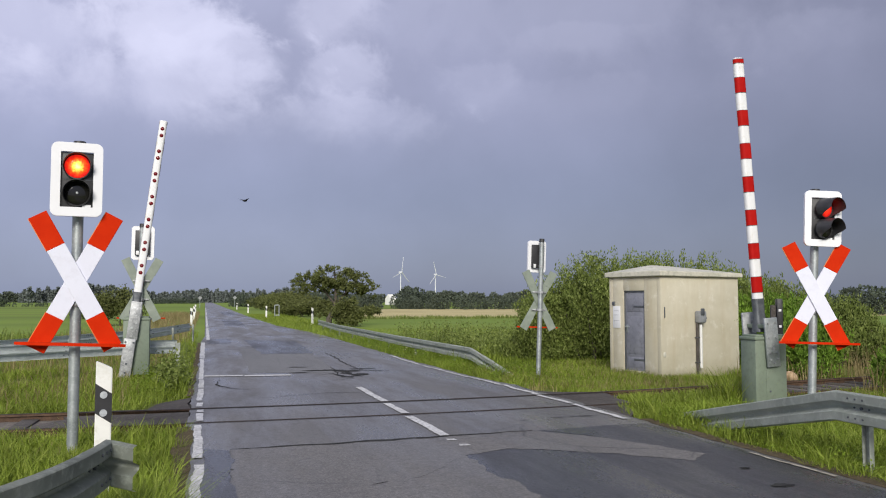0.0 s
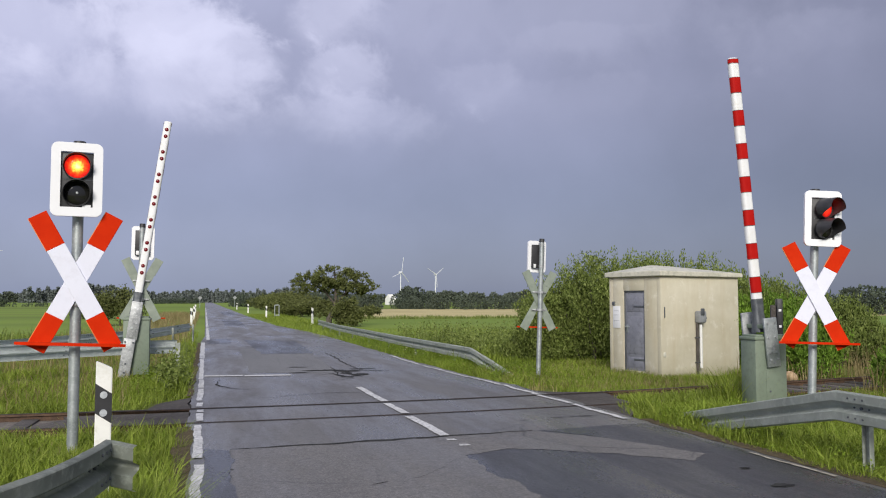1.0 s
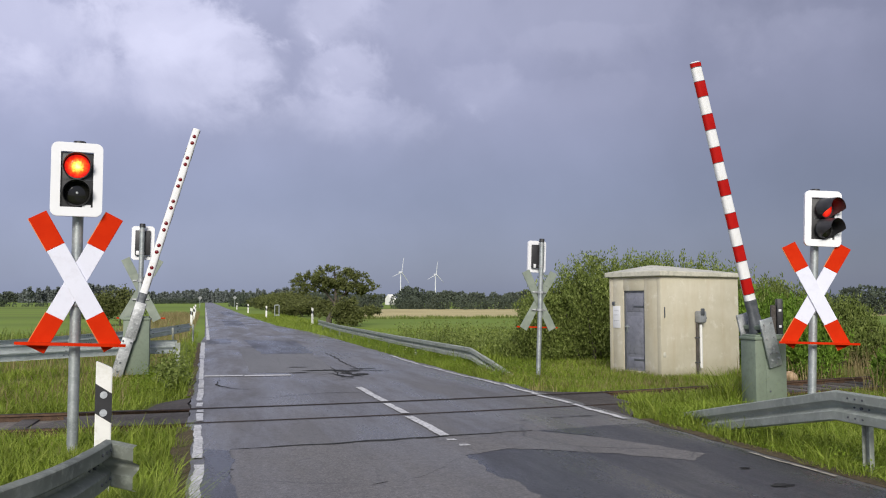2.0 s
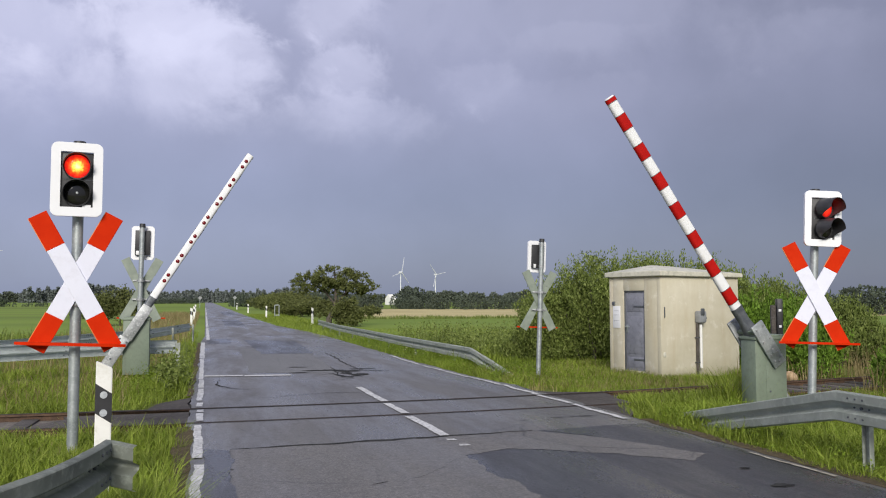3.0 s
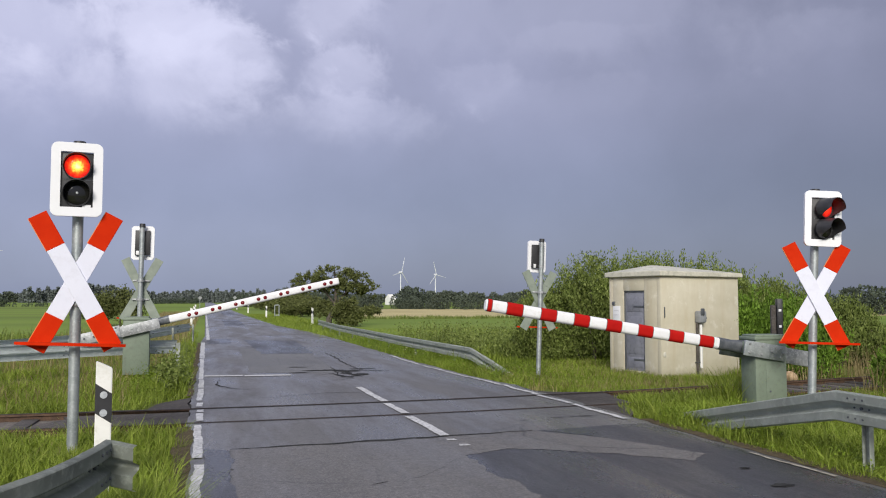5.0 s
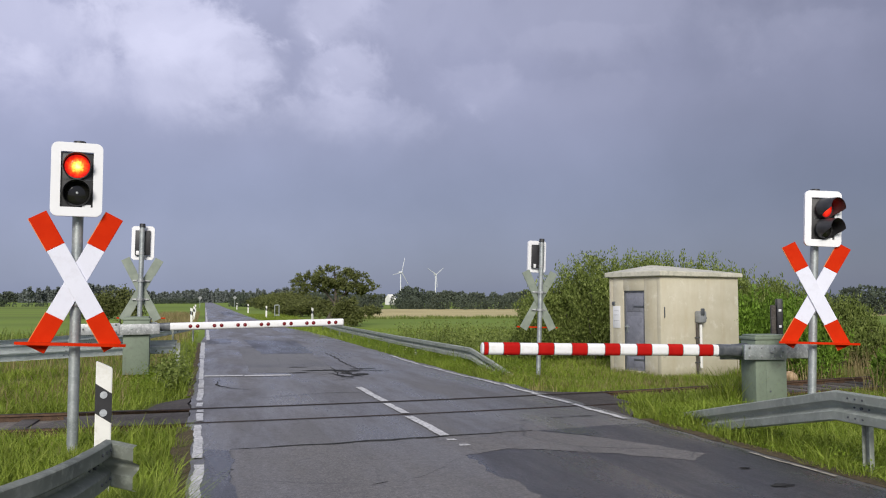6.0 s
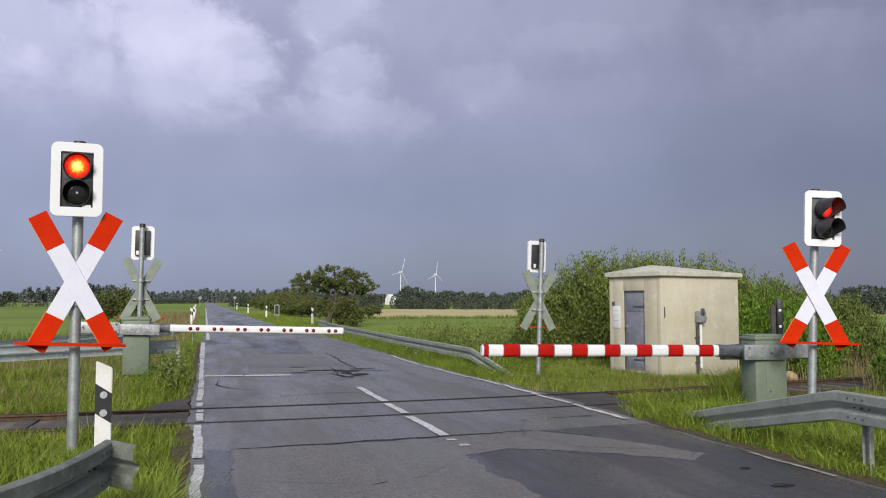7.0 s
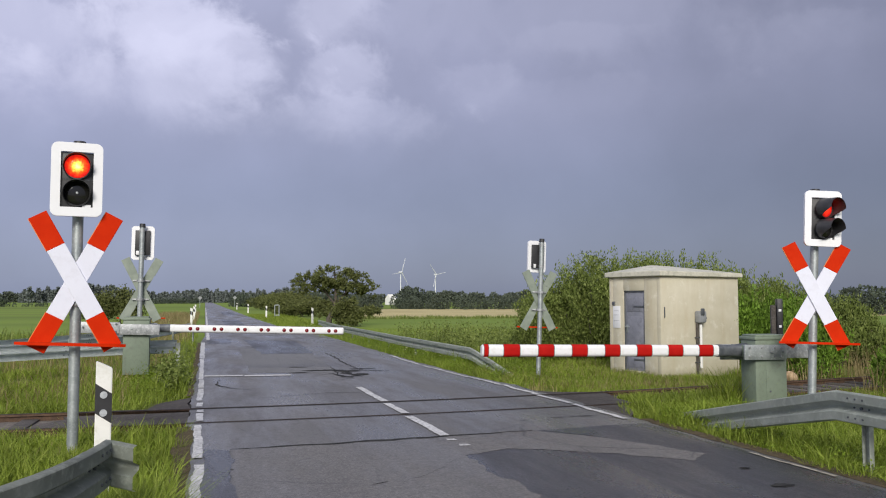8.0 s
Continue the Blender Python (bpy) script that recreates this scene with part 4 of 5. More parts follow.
guardrail("weathered zinc guardrail whose end dips into the verge grass", [(6.66, 10.75, 0.03), (6.31, 7.12, 0.765), (6.26, 5.5, 0.77), (6.3, 1.5, 0.77), (6.3, -6, 0.77)][::-1],
          (1.5, 5.0, 8.4, 12.75), True, zinc=RAIL_LIT, splice=0.9)
guardrail("curved guardrail with its end folded back beside the road edge", [(-1.9, 2.6, 0.76), (-1.62, 3.27, 0.76), (-1.35, 3.86, 0.76), (-1.15, 4.28, 0.758), (-0.98, 4.68, 0.755), (-0.87, 4.96, 0.752), (-0.80, 5.2, 0.75), (-0.74, 5.46, 0.747),
                                                                                (-0.69, 5.74, 0.743), (-0.655, 5.95, 0.741), (-0.632, 6.14, 0.739), (-0.54, 6.11, 0.722), (-0.435, 6.06, 0.702)][::-1], (0.36, 2.5), True, splice=0.42)
guardrail("zinc guardrail running off beside the meadow", [(-0.55, 35.3, 0.75), (-1.8, 28.3, 0.75), (-3.0, 25.3, 0.75), (-4.7, 21.4, 0.75), (-7.5, 17.0, 0.75)][::-1], (4.0, 8.0, 12.0, 16.0, 20.0), zinc=ZINC_LIT)
guardrail("zinc guardrail turning away along the track", [(-0.62, 20.55, 0.75), (-1.6, 20.3, 0.75), (-2.6, 19.7, 0.75), (-4.0, 18.6, 0.75), (-7, 16.2, 0.75)][::-1], (7.75,), zinc=ZINC_LIT)
guardrail("long zinc guardrail along the road whose end dips into the grass", [(6.88, 17.9, -0.02), (6.72, 19.2, 0.27), (6.6, 20.2, 0.47), (6.5, 24, 0.47), (6.45, 28, 0.46), (6.5, 42, 0.44), (6.9, 52, 0.44)],
          (1.5, 4.0, 8.0, 12.0, 16.0, 20.0, 24.0, 28.0, 32.0), True, zinc=RAIL_LIT)

# ---- delineator posts ----


def delineator(m, label, h=1.16, w=0.15, round_glass=True, base=-0.14, band=0.33):
    t = thing("delineator_post", label, "delineator", m, "delineator posts")
    d = w * 0.62

    def ring(bm, z0, z1, cut0=0.0, cut1=0.0, grow=0.0):
        pts = [(-w / 2, -d / 2), (w / 2, -d / 2), (w / 2, d * 0.1), (w * 0.2, d / 2), (-w * 0.2, d / 2), (-w / 2, d * 0.1)]
        lo = [bm.verts.new((x * (1 + grow), y * (1 + grow), z0 - cut0 * (x / w))) for x, y in pts]
        hi = [bm.verts.new((x * (1 + grow), y * (1 + grow), z1 - cut1 * (x / w))) for x, y in pts]
        bm.faces.new(lo[::-1])
        bm.faces.new(hi)
        for i in range(6):
            j = (i + 1) % 6
            bm.faces.new((lo[i], lo[j], hi[j], hi[i]))

    bm = bmesh.new()
    ring(bm, base, h - 0.035, 0, 0.065)
    bmesh.ops.bevel(bm, geom=bm.edges[:], offset=0.006, segments=2, affect="EDGES")
    part("post", bm, POSTW, t)
    top = h - band * 0.68 - 0.018
    bm = bmesh.new()
    ring(bm, top - 0.258, top, 0.095, 0.095, 0.03)
    band_ob = part("black_band", bm, BLACK, t, "slanted black band")
    for dz in (0.055, 0.21):
        bm = bmesh.new()
        if round_glass:
            tube(bm, (0, -d / 2 - 0.012, top - dz), (0, -d / 2, top - dz), 0.031, n=16)
            ball(bm, (0, -d / 2 - 0.011, top - dz), 0.028, (1, 0.08, 1), 12)
        else:
            box(bm, (-0.025, -d / 2 - 0.010, top - dz - 0.05), (0.025, -d / 2, top - dz + 0.05), 0.003)
        part("reflector", bm, REFLECT, band_ob, "round glass reflector")
    return t


delineator(pose(-0.84, 7.79, 0, 0, 0, 6), "white delineator post with slanted black band and reflectors", 1.17, 0.134)
for x, y, tilt in ((7.6, 60.8, 0), (5.75, 81.7, 0), (5.7, 116, 0), (-0.9, 60, 0), (-0.9, 75, 0), (-1.1, 103, 0), (5.8, 160, 0)):
    delineator(pose(x, y, 0, 0, tilt, 0), "white delineator post on the verge far along the road", 1.15, 0.16, False)

# far signs: a pale frame and a small board on a pole
t = thing("sign_frame", "white empty sign frame standing on the far verge", "sign frame", pose(7.2, 87, 0))
for x in (-0.22, 0.22):
    bm = bmesh.new()
    tube(bm, (x, 0, -0.12), (x, 0, 1.15), 0.05, n=8)
    part("upright", bm, GALV, t)
for z in (0.1, 1.15):
    bm = bmesh.new()
    tube(bm, (-0.22, 0, z), (0.22, 0, z), 0.05, n=8)
    part("crossbar", bm, GALV, t)
for x, y, h in ((6.9, 205, 2.7), (-1.1, 190, 2.6)):
    t = thing("road_sign", "small grey road sign far along the road", "road sign", pose(x, y, 0), "far road signs")
    bm = bmesh.new()
    tube(bm, (0, 0, -0.12), (0, 0, h), 0.06, n=8)
    part("post", bm, GALV, t)
    bm = bmesh.new()
    extrude_outline(bm, [(0, h - 0.95), (0.48, h - 0.47), (0, h + 0.01), (-0.48, h - 0.47)], -0.1, -0.07)
    part("board", bm, PLASTIC, t)

# ---- relay hut ----


def hut():
    W, D, H = 2.66, 1.70, 2.25
    t = thing("relay_hut", "small cream rendered relay hut with grey steel door", "hut", pose(10.05, 16.72, 0, 0, 0, 15))
    th = 0.12
    for name, lo, hi in (("wall", (0, 0, -0.14), (W, th, H)), ("wall", (0, D - th, -0.14), (W, D, H)), ("wall", (W - th, th, -0.14), (W, D - th, H))):
        bm = bmesh.new()
        box(bm, lo, hi, 0.006)
        part(name, bm, WALL, t)
    # door wall faces -x: pieces round the opening
    y0, y1, zt = 0.52, 1.21, 1.92
    bm = bmesh.new()
    box(bm, (0, th, -0.14), (th, y0, H), 0.004)
    box(bm, (0, y1, -0.14), (th, D - th, H), 0.004)
    box(bm, (0, y0 - 0.002, zt), (th, y1 + 0.002, H), 0.004)
    box(bm, (0, y0 - 0.002, -0.14), (th, y1 + 0.002, 0.02), 0.004)
    front = part("wall", bm, WALL, t)
    bm = bmesh.new()
    box(bm, (0.045, y0 + 0.03, 0.02), (0.085, y1 - 0.03, zt - 0.03), 0.004)
    door = part("door", bm, DOOR, t, "blue-grey steel door")
    for lo, hi in (((0.02, y0, 0.02), (0.1, y0 + 0.03, zt)), ((0.02, y1 - 0.03, 0.02), (0.1, y1, zt)), ((0.02, y0, zt - 0.03), (0.1, y1, zt))):
        bm = bmesh.new()
        box(bm, lo, hi, 0.003)
        part("door_frame", bm, STEELD, t)
    for lo, hi in (((0.036, y0 + 0.09, 1.42), (0.046, y1 - 0.09, 1.76)), ((0.036, y0 + 0.09, 0.42), (0.046, y1 - 0.09, 1.30)), ((0.036, y0 + 0.09, 0.10), (0.046, y1 - 0.09, 0.34))):
        bm = bmesh.new()
        box(bm, lo, hi, 0.004)
        part("panel", bm, DOOR, door)
    for z in (0.26, 1.52):
        bm = bmesh.new()
        box(bm, (0.028, y0 + 0.04, z), (0.038, y1 - 0.30, z + 0.045), 0.003)
        part("hinge_strap", bm, STEELD, door, "dark steel hinge strap")
    bm = bmesh.new()
    box(bm, (0.026, y1 - 0.115, 0.92), (0.045, y1 - 0.055, 1.10), 0.006)
    tube(bm, (0.03, y1 - 0.09, 1.06), (-0.03, y1 - 0.09, 1.06), 0.012, n=10)
    tube(bm, (-0.03, y1 - 0.08, 1.06), (-0.03, y1 - 0.22, 1.055), 0.012, n=10)
    part("handle", bm, GALV, door, "bright metal lever handle and plate")
    for z in (0.35, 1.0, 1.6):
        bm = bmesh.new()
        tube(bm, (0.03, y0 + 0.035, z - 0.05), (0.03, y0 + 0.035, z + 0.05), 0.012, n=8)
        part("hinge", bm, STEELD, door)
    # roof slab, slightly pitched to a ridge point
    bm = bmesh.new()
    o = 0.085
    lo = [bm.verts.new(p) for p in ((-o, -o, H), (W + o, -o, H), (W + o, D + o, H), (-o, D + o, H))]
    hi = [bm.verts.new((v.co.x, v.co.y, H + (0.115 if v.co.x < 1 else 0.10))) for v in lo]
    ridge = [bm.verts.new(p) for p in ((0.55, D / 2, H + 0.29), (1.0, D / 2, H + 0.285))]
    bm.faces.new(lo[::-1])
    for i in range(4):
        j = (i + 1) % 4
        bm.faces.new((lo[i], lo[j], hi[j], hi[i]))
    bm.faces.new((hi[0], hi[1], ridge[1], ridge[0]))
    bm.faces.new((hi[1], hi[2], ridge[1]))
    bm.faces.new((hi[2], hi[3], ridge[0], ridge[1]))
    bm.faces.new((hi[3], hi[0], ridge[0]))
    bmesh.ops.bevel(bm, geom=bm.edges[:], offset=0.012, segments=2, affect="EDGES")
    part("roof", bm, ROOF, t, "pale concrete roof slab")
    # notice beside the door
    bm = bmesh.new()
    box(bm, (-0.014, 1.32, 1.02), (-0.001, 1.57, 1.55), 0.003)
    notice = part("notice", bm, PAPER, t, "white notice board")
    for z in (1.43, 1.33, 1.19):
        bm = bmesh.new()
        box(bm, (-0.017, 1.35, z), (-0.0145, 1.54, z + 0.008))
        part("text_line", bm, INK, notice)
    bm = bmesh.new()
    box(bm, (-0.04, 1.49, 1.575), (-0.001, 1.57, 1.66), 0.006)
    part("door_bell", bm, STEELD, t)
    # ventilation slot on the long wall
    bm = bmesh.new()
    box(bm, (0.10, -0.016, 1.28), (0.128, -0.001, 1.54), 0.004)
    part("wall_hook", bm, STEELD, t)
    bm = bmesh.new()
    ball(bm, (0.10, -0.004, 0.44), 0.05, (1, 0.3, 1.3), 10)
    part("patch_of_render", bm, ROOF, t)
    # cable box with two pipes
    bm = bmesh.new()
    tube(bm, (1.135, -0.05, -0.05), (1.135, -0.05, 1.20), 0.030, n=14)
    part("cable_duct", bm, WOOD, t, "dark steel cable duct")
    bm = bmesh.new()
    tube(bm, (1.215, -0.085, 0.10), (1.215, -0.085, 1.12), 0.036, n=12)
    part("pipe", bm, POSTW, t, "white plastic pipe")
    bm = bmesh.new()
    box(bm, (1.09, -0.19, 1.16), (1.32, -0.001, 1.44), 0.04)
    cbox = part("cable_box", bm, PLASTIC, t, "grey cable box")
    bm = bmesh.new()
    box(bm, (1.10, -0.215, 1.34), (1.22, -0.185, 1.50), 0.015)
    tube(bm, (1.31, -0.1, 1.30), (1.38, -0.1, 1.26), 0.035, n=10)
    part("gland", bm, STEELD, cbox)
    for z in (0.22, 0.80):
        bm = bmesh.new()
        box(bm, (1.09, -0.088, z), (1.26, -0.001, z + 0.025), 0.004)
        part("pipe_clip", bm, STEELD, t)
    return t


hut()

# track side signal post behind the barrier
t = thing("track_signal", "dark trackside marker box on a brown post behind the barrier", "track signal", pose(10.25, 13.25, 0, 0, 0, -25))
bm = bmesh.new()
box(bm, (0.05, -0.05, -0.14), (0.14, 0.05, 1.60), 0.01)
part("post", bm, WOOD, t)
bm = bmesh.new()
box(bm, (0.142, -0.10, 1.0), (0.252, 0.04, 1.72), 0.015)
panel = part("panel", bm, BLACK, t, "black box")
for z in (1.48, 1.18):
    bm = bmesh.new()
    box(bm, (0.17, -0.112, z), (0.22, -0.099, z + 0.045), 0.003)
    part("tag", bm, PAPER, panel)
bm = bmesh.new()
g = bmesh.ops.create_icosphere(bm, subdivisions=3, radius=0.16)
for v in bm.verts:
    v.co *= 1 + 0.25 * noise.noise(v.co * 7)
    v.co.z *= 0.8
tagged(part("stone", bm, STONE, None, m=pose(12.3, 15.2, 0.02)), "tan boulder in the grass beyond the track", "stone")

# ---- bushes and trees ----


def limb(bm, a, b, r0, r1, bends=4, wander=0.1):
    a, b = Vector(a), Vector(b)
    last = None
    n = 7
    for i in range(bends + 1):
        u = i / bends
        p = a.lerp(b, u) + Vector(noise.noise_vector((a.x * 3 + u * 2, a.y + b.x * 3, b.z + u))) * wander * math.sin(math.pi * u)
        r = r0 + (r1 - r0) * u
        ring = [bm.verts.new((p.x + r * math.cos(2 * math.pi * k / n), p.y + r * math.sin(2 * math.pi * k / n), p.z)) for k in range(n)]
        if last:
            for k in range(n):
                bm.faces.new((last[k], last[(k + 1) % n], ring[(k + 1) % n], ring[k]))
        last = ring


def shoots(spot, reach, height, n, leaf, width, spread=0.30, per=104):
    """Upright willow shoots fanning out of spot: leaf quads set along each shoot. Gives points and the shoots' tips."""
    a = rng.uniform(0, 2 * np.pi, n)
    rad = reach * np.sqrt(rng.random(n))
    foot = np.stack([spot[0] + rad * np.cos(a) * 0.75, spot[1] + rad * np.sin(a) * 0.55, np.full(n, -0.1)], 1)
    dome = np.sqrt(np.clip(1 - (rad / (reach * 1.18)) ** 2, 0.05, 1))
    h = height * dome * rng.uniform(0.74, 1.0, n)
    lean = np.stack([np.cos(a) * spread * h * rad / reach, np.sin(a) * spread * h * rad / reach * 0.6, h], 1)
    lean[:, :2] += rng.normal(size=(n, 2)) * 0.10 * h[:, None]
    u = np.clip(0.06 + 0.94 * rng.random((n, per)) ** 0.7, 0, 1)
    pts = foot[:, None, :] + lean[:, None, :] * u[:, :, None]
    pts[:, :, 0] += np.cos(a)[:, None] * spread * 0.5 * h[:, None] * u ** 2
    pts += rng.normal(size=pts.shape) * (0.10 * (1.15 - u[:, :, None]) + 0.035) * [1, 1, 0.7]
    return pts.reshape(-1, 3), foot, foot + lean


def willow(x, y, reach, height, n, label, mat, leaf=0.105, width=0.034):
    t = thing("willow_bush", label, "bush", group="bushes behind the hut")
    t.matrix_basis = pose(x, y, 0)
    pts, foot, tip = shoots((0, 0), reach, height, n, leaf, width)
    v, f = leaves(pts, leaf, width, 1.7)
    part("foliage", soup("foliage", v, f, mat), mat, t)
    bm = bmesh.new()
    for i in range(0, n, max(1, n // 26)):
        limb(bm, foot[i], foot[i] + (tip[i] - foot[i]) * 0.8, 0.022, 0.006, 3, 0.08)
    tagged(part("stem", bm, BARK, t), kind="stuff")
    return t


for x, y, r, h, n, mat, text in ((9.75, 22.6, 0.9, 1.45, 260, WILLOW, "low willow bush with grey-green leaves at the meadow edge"),
                                 (10.5, 22.8, 1.3, 2.45, 460, WILLOW, "dense grey-green willow bush behind the relay hut"),
                                 (11.9, 22.4, 1.9, 3.4, 560, WILLOW, "tall dense willow bush behind the relay hut"),
                                 (13.9, 21.8, 1.9, 3.4, 560, WILLOW, "tall dense willow bush behind the relay hut"),
                                 (15.6, 20.6, 1.8, 2.7, 440, WILLOW, "willow bush beyond the relay hut"),
                                 (16.9, 19.4, 1.6, 2.0, 360, WILLOW, "lower willow bush beyond the relay hut"),
                                 (13.65, 17.7, 0.75, 2.15, 230, BRIGHT, "fresh light green bush beside the hut wall"),
                                 (13.2, 15.7, 0.6, 1.5, 150, BRIGHT, "fresh light green shrub beside the track"),
                                 (18.2, 18.0, 1.5, 1.15, 220, WILLOW, "low dark bush at the track side"),
                                 (9.0, 22.9, 0.45, 0.65, 80, WILLOW, "small willow shrub in the tall grass"),
                                 (13.6, 13.2, 0.8, 0.9, 150, BRIGHT, "low bramble shrub on the bank"),
                                 (12.6, 11.6, 0.9, 0.85, 150, BRIGHT, "low bramble shrub behind the guardrail"),
                                 (15.2, 13.2, 1.0, 1.0, 150, BRIGHT, "low bramble shrub on the bank")):
    willow(x, y, r, h, n, text, mat)


def broad_tree(m, label, blobs, trunk, n, leaf, width, mat, clumps=34):
    t = thing("tree", label, "tree", m)
    bm = bmesh.new()
    for a, b, r0, r1 in trunk:
        limb(bm, a, b, r0, r1, 6, 0.25)
    part("trunk", bm, BARK, t)
    pts = cloud_points(blobs, n, clumps, 0.13, 0.40)
    v, f = leaves(pts, leaf, width, 0.2)
    part("crown", soup("crown", v, f, mat), mat, t, "ragged green crown with gaps")
    return t


broad_tree(pose(8.1, 56, 0), "wind-bent round tree with ragged dark green crown on the verge",
           [(-1.2, 0, 2.95, 1.3, 1.2, 0.65), (0.3, 0, 3.35, 1.5, 1.3, 0.72), (1.8, 0, 2.95, 1.3, 1.2, 0.7), (2.9, 0, 2.3, 0.9, 0.9, 0.55), (-0.3, 0, 2.7, 1.2, 1.0, 0.5), (1.2, 0, 2.5, 1.2, 1.0, 0.6),
            (-1.9, 0, 2.6, 0.6, 0.8, 0.5)],
           (((0, 0, -0.2), (0.5, 0, 1.6), 0.22, 0.15), ((0.45, 0, 1.4), (-0.9, 0, 3.0), 0.11, 0.03), ((0.5, 0, 1.6), (0.4, 0, 3.8), 0.12, 0.03), ((0.5, 0, 1.5), (1.9, 0, 3.0), 0.11, 0.03)),
           14000, 0.13, 0.085, OAK, 34)


def bush(x, y, blobs, n, leaf, mat, label):
    t = thing("bush", label, "bush", pose(x, y, 0), "bushes along the road")
    bm = bmesh.new()
    for bx, by, bz, rx, ry, rz in blobs:
        limb(bm, (bx * 0.6, by, -0.15), (bx, by, bz), 0.06, 0.02, 3, 0.1)
    tagged(part("stem", bm, BARK, t), kind="stuff")
    v, f = leaves(cloud_points(blobs, n, 40, 0.24, 0.3), leaf, leaf * 0.7, 0.1)
    part("foliage", soup("foliage", v, f, mat), mat, t)
    return t


bush(9.1, 55, [(-0.2, 0, 0.8, 0.65, 0.7, 0.8), (0.55, 0, 0.7, 0.65, 0.7, 0.7), (0.2, 0, 1.3, 0.6, 0.6, 0.5)], 5000, 0.15, OAK, "dark round bush under the tree")
bush(-6.0, 62, [(-1.0, 0, 1.0, 1.2, 1, 1.0), (0.4, 0, 1.3, 1.3, 1, 1.1), (1.3, 0, 0.9, 0.9, 1, 0.9)], 6000, 0.16, OAK, "dark green bush beside the meadow guardrail")
bush(-10.5, 85, [(-1.0, 0, 0.6, 1.4, 1, 0.6), (0.6, 0, 0.7, 1.3, 1, 0.6)], 1200, 0.3, OAK, "low dark bush in the pasture")
for x, y, h in ((11.2, 90, 1.7), (11.0, 100, 2.2), (11.6, 112, 2.8), (12.0, 130, 3.0), (12.3, 150, 3.0), (12.0, 175, 2.8), (13.5, 78, 1.2)):
    bush(x, y, [(-1.5, 0, h * 0.4, 2.2, 1.5, h * 0.42), (1.5, 2, h * 0.45, 2.2, 1.5, h * 0.45), (0, 3, h * 0.55, 2.0, 1.5, h * 0.42)], 12000, 0.17, OAK, "dark hedge bush along the far verge")


def woods(name, label, runs, leaf, mat, conifer=False):
    """Far woods as one mass: runs of (x0, y0, x1, y1, height, count)."""
    vs, fs, base = [], [], 0
    for x0, y0, x1, y1, h, count in runs:
        for i in range(count):
            u = (i + rng.random()) / count
            x, y = x0 + (x1 - x0) * u, y0 + (y1 - y0) * u + rng.normal() * 4
            hh = h * rng.uniform(0.55, 1.08) * (0.8 + 0.3 * noise.noise((x * 0.02, y * 0.01, 3)))
            k = 260
            z = rng.random(k) ** 0.8
            r = hh * (0.20 * (1.05 - z) if conifer else 0.42 * np.sqrt(np.clip(1 - (z * 1.5 - 0.55) ** 2, 0.05, 1)))
            a = rng.uniform(0, 2 * np.pi, k)
            pts = np.stack([x + r * np.cos(a), y + r * np.sin(a), z * hh - 0.3], 1)
            v, f = leaves(pts, leaf * hh / 11, leaf * hh / 13, 0.4)
            vs.append(v)
            fs.append(f + base)
            base += len(v)
    ob = new(name, soup(name, np.concatenate(vs), np.concatenate(fs), mat))
    return tagged(ob, label, "woods", kind="stuff")


woods("far_woods", "broadleaf woods along the horizon, paled by haze in their colour", [(-260, 620, -60, 700, 9.0, 90), (-60, 700, 60, 720, 8.5, 60), (60, 640, 260, 560, 9, 90), (420, 420, 700, 260, 9.5, 110), (-330, 560, -240, 600, 10, 40)], 2.2, WOODS_HAZED)
woods("conifer_woods", "jagged conifer woods along the horizon, coloured pale grey as in haze", [(-110, 560, 70, 600, 11.5, 150), (-40, 520, 60, 560, 8.5, 60)], 1.9, SPRUCE_HAZED, True)
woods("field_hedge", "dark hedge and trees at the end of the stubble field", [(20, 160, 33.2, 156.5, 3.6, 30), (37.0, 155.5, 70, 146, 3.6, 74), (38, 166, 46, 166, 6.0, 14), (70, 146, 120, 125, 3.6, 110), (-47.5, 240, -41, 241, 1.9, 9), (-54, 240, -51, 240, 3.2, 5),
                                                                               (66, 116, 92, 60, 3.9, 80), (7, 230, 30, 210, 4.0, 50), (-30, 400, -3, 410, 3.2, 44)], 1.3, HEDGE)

# far farm shed and wind turbines
t = thing("farm_roof", "pale gable roof of a far farm among the trees", "farm building", pose(66.6, 300, -0.12, 0, 0, 25))
bm = bmesh.new()
a = [bm.verts.new(p) for p in ((-1.4, -1.6, 0), (1.4, -1.6, 0), (1.4, 1.6, 0), (-1.4, 1.6, 0), (-1.4, -1.6, 2.3), (1.4, -1.6, 2.3), (1.4, 1.6, 2.3), (-1.4, 1.6, 2.3), (-1.4, 0, 3.9), (1.4, 0, 3.9))]
for q in ((0, 1, 5, 4), (1, 2, 6, 9, 5), (2, 3, 7, 6), (3, 0, 4, 8, 7), (4, 5, 9, 8), (6, 7, 8, 9)):
    bm.faces.new([a[i] for i in q])
part("house_body", bm, POSTW, t)
rotors = []


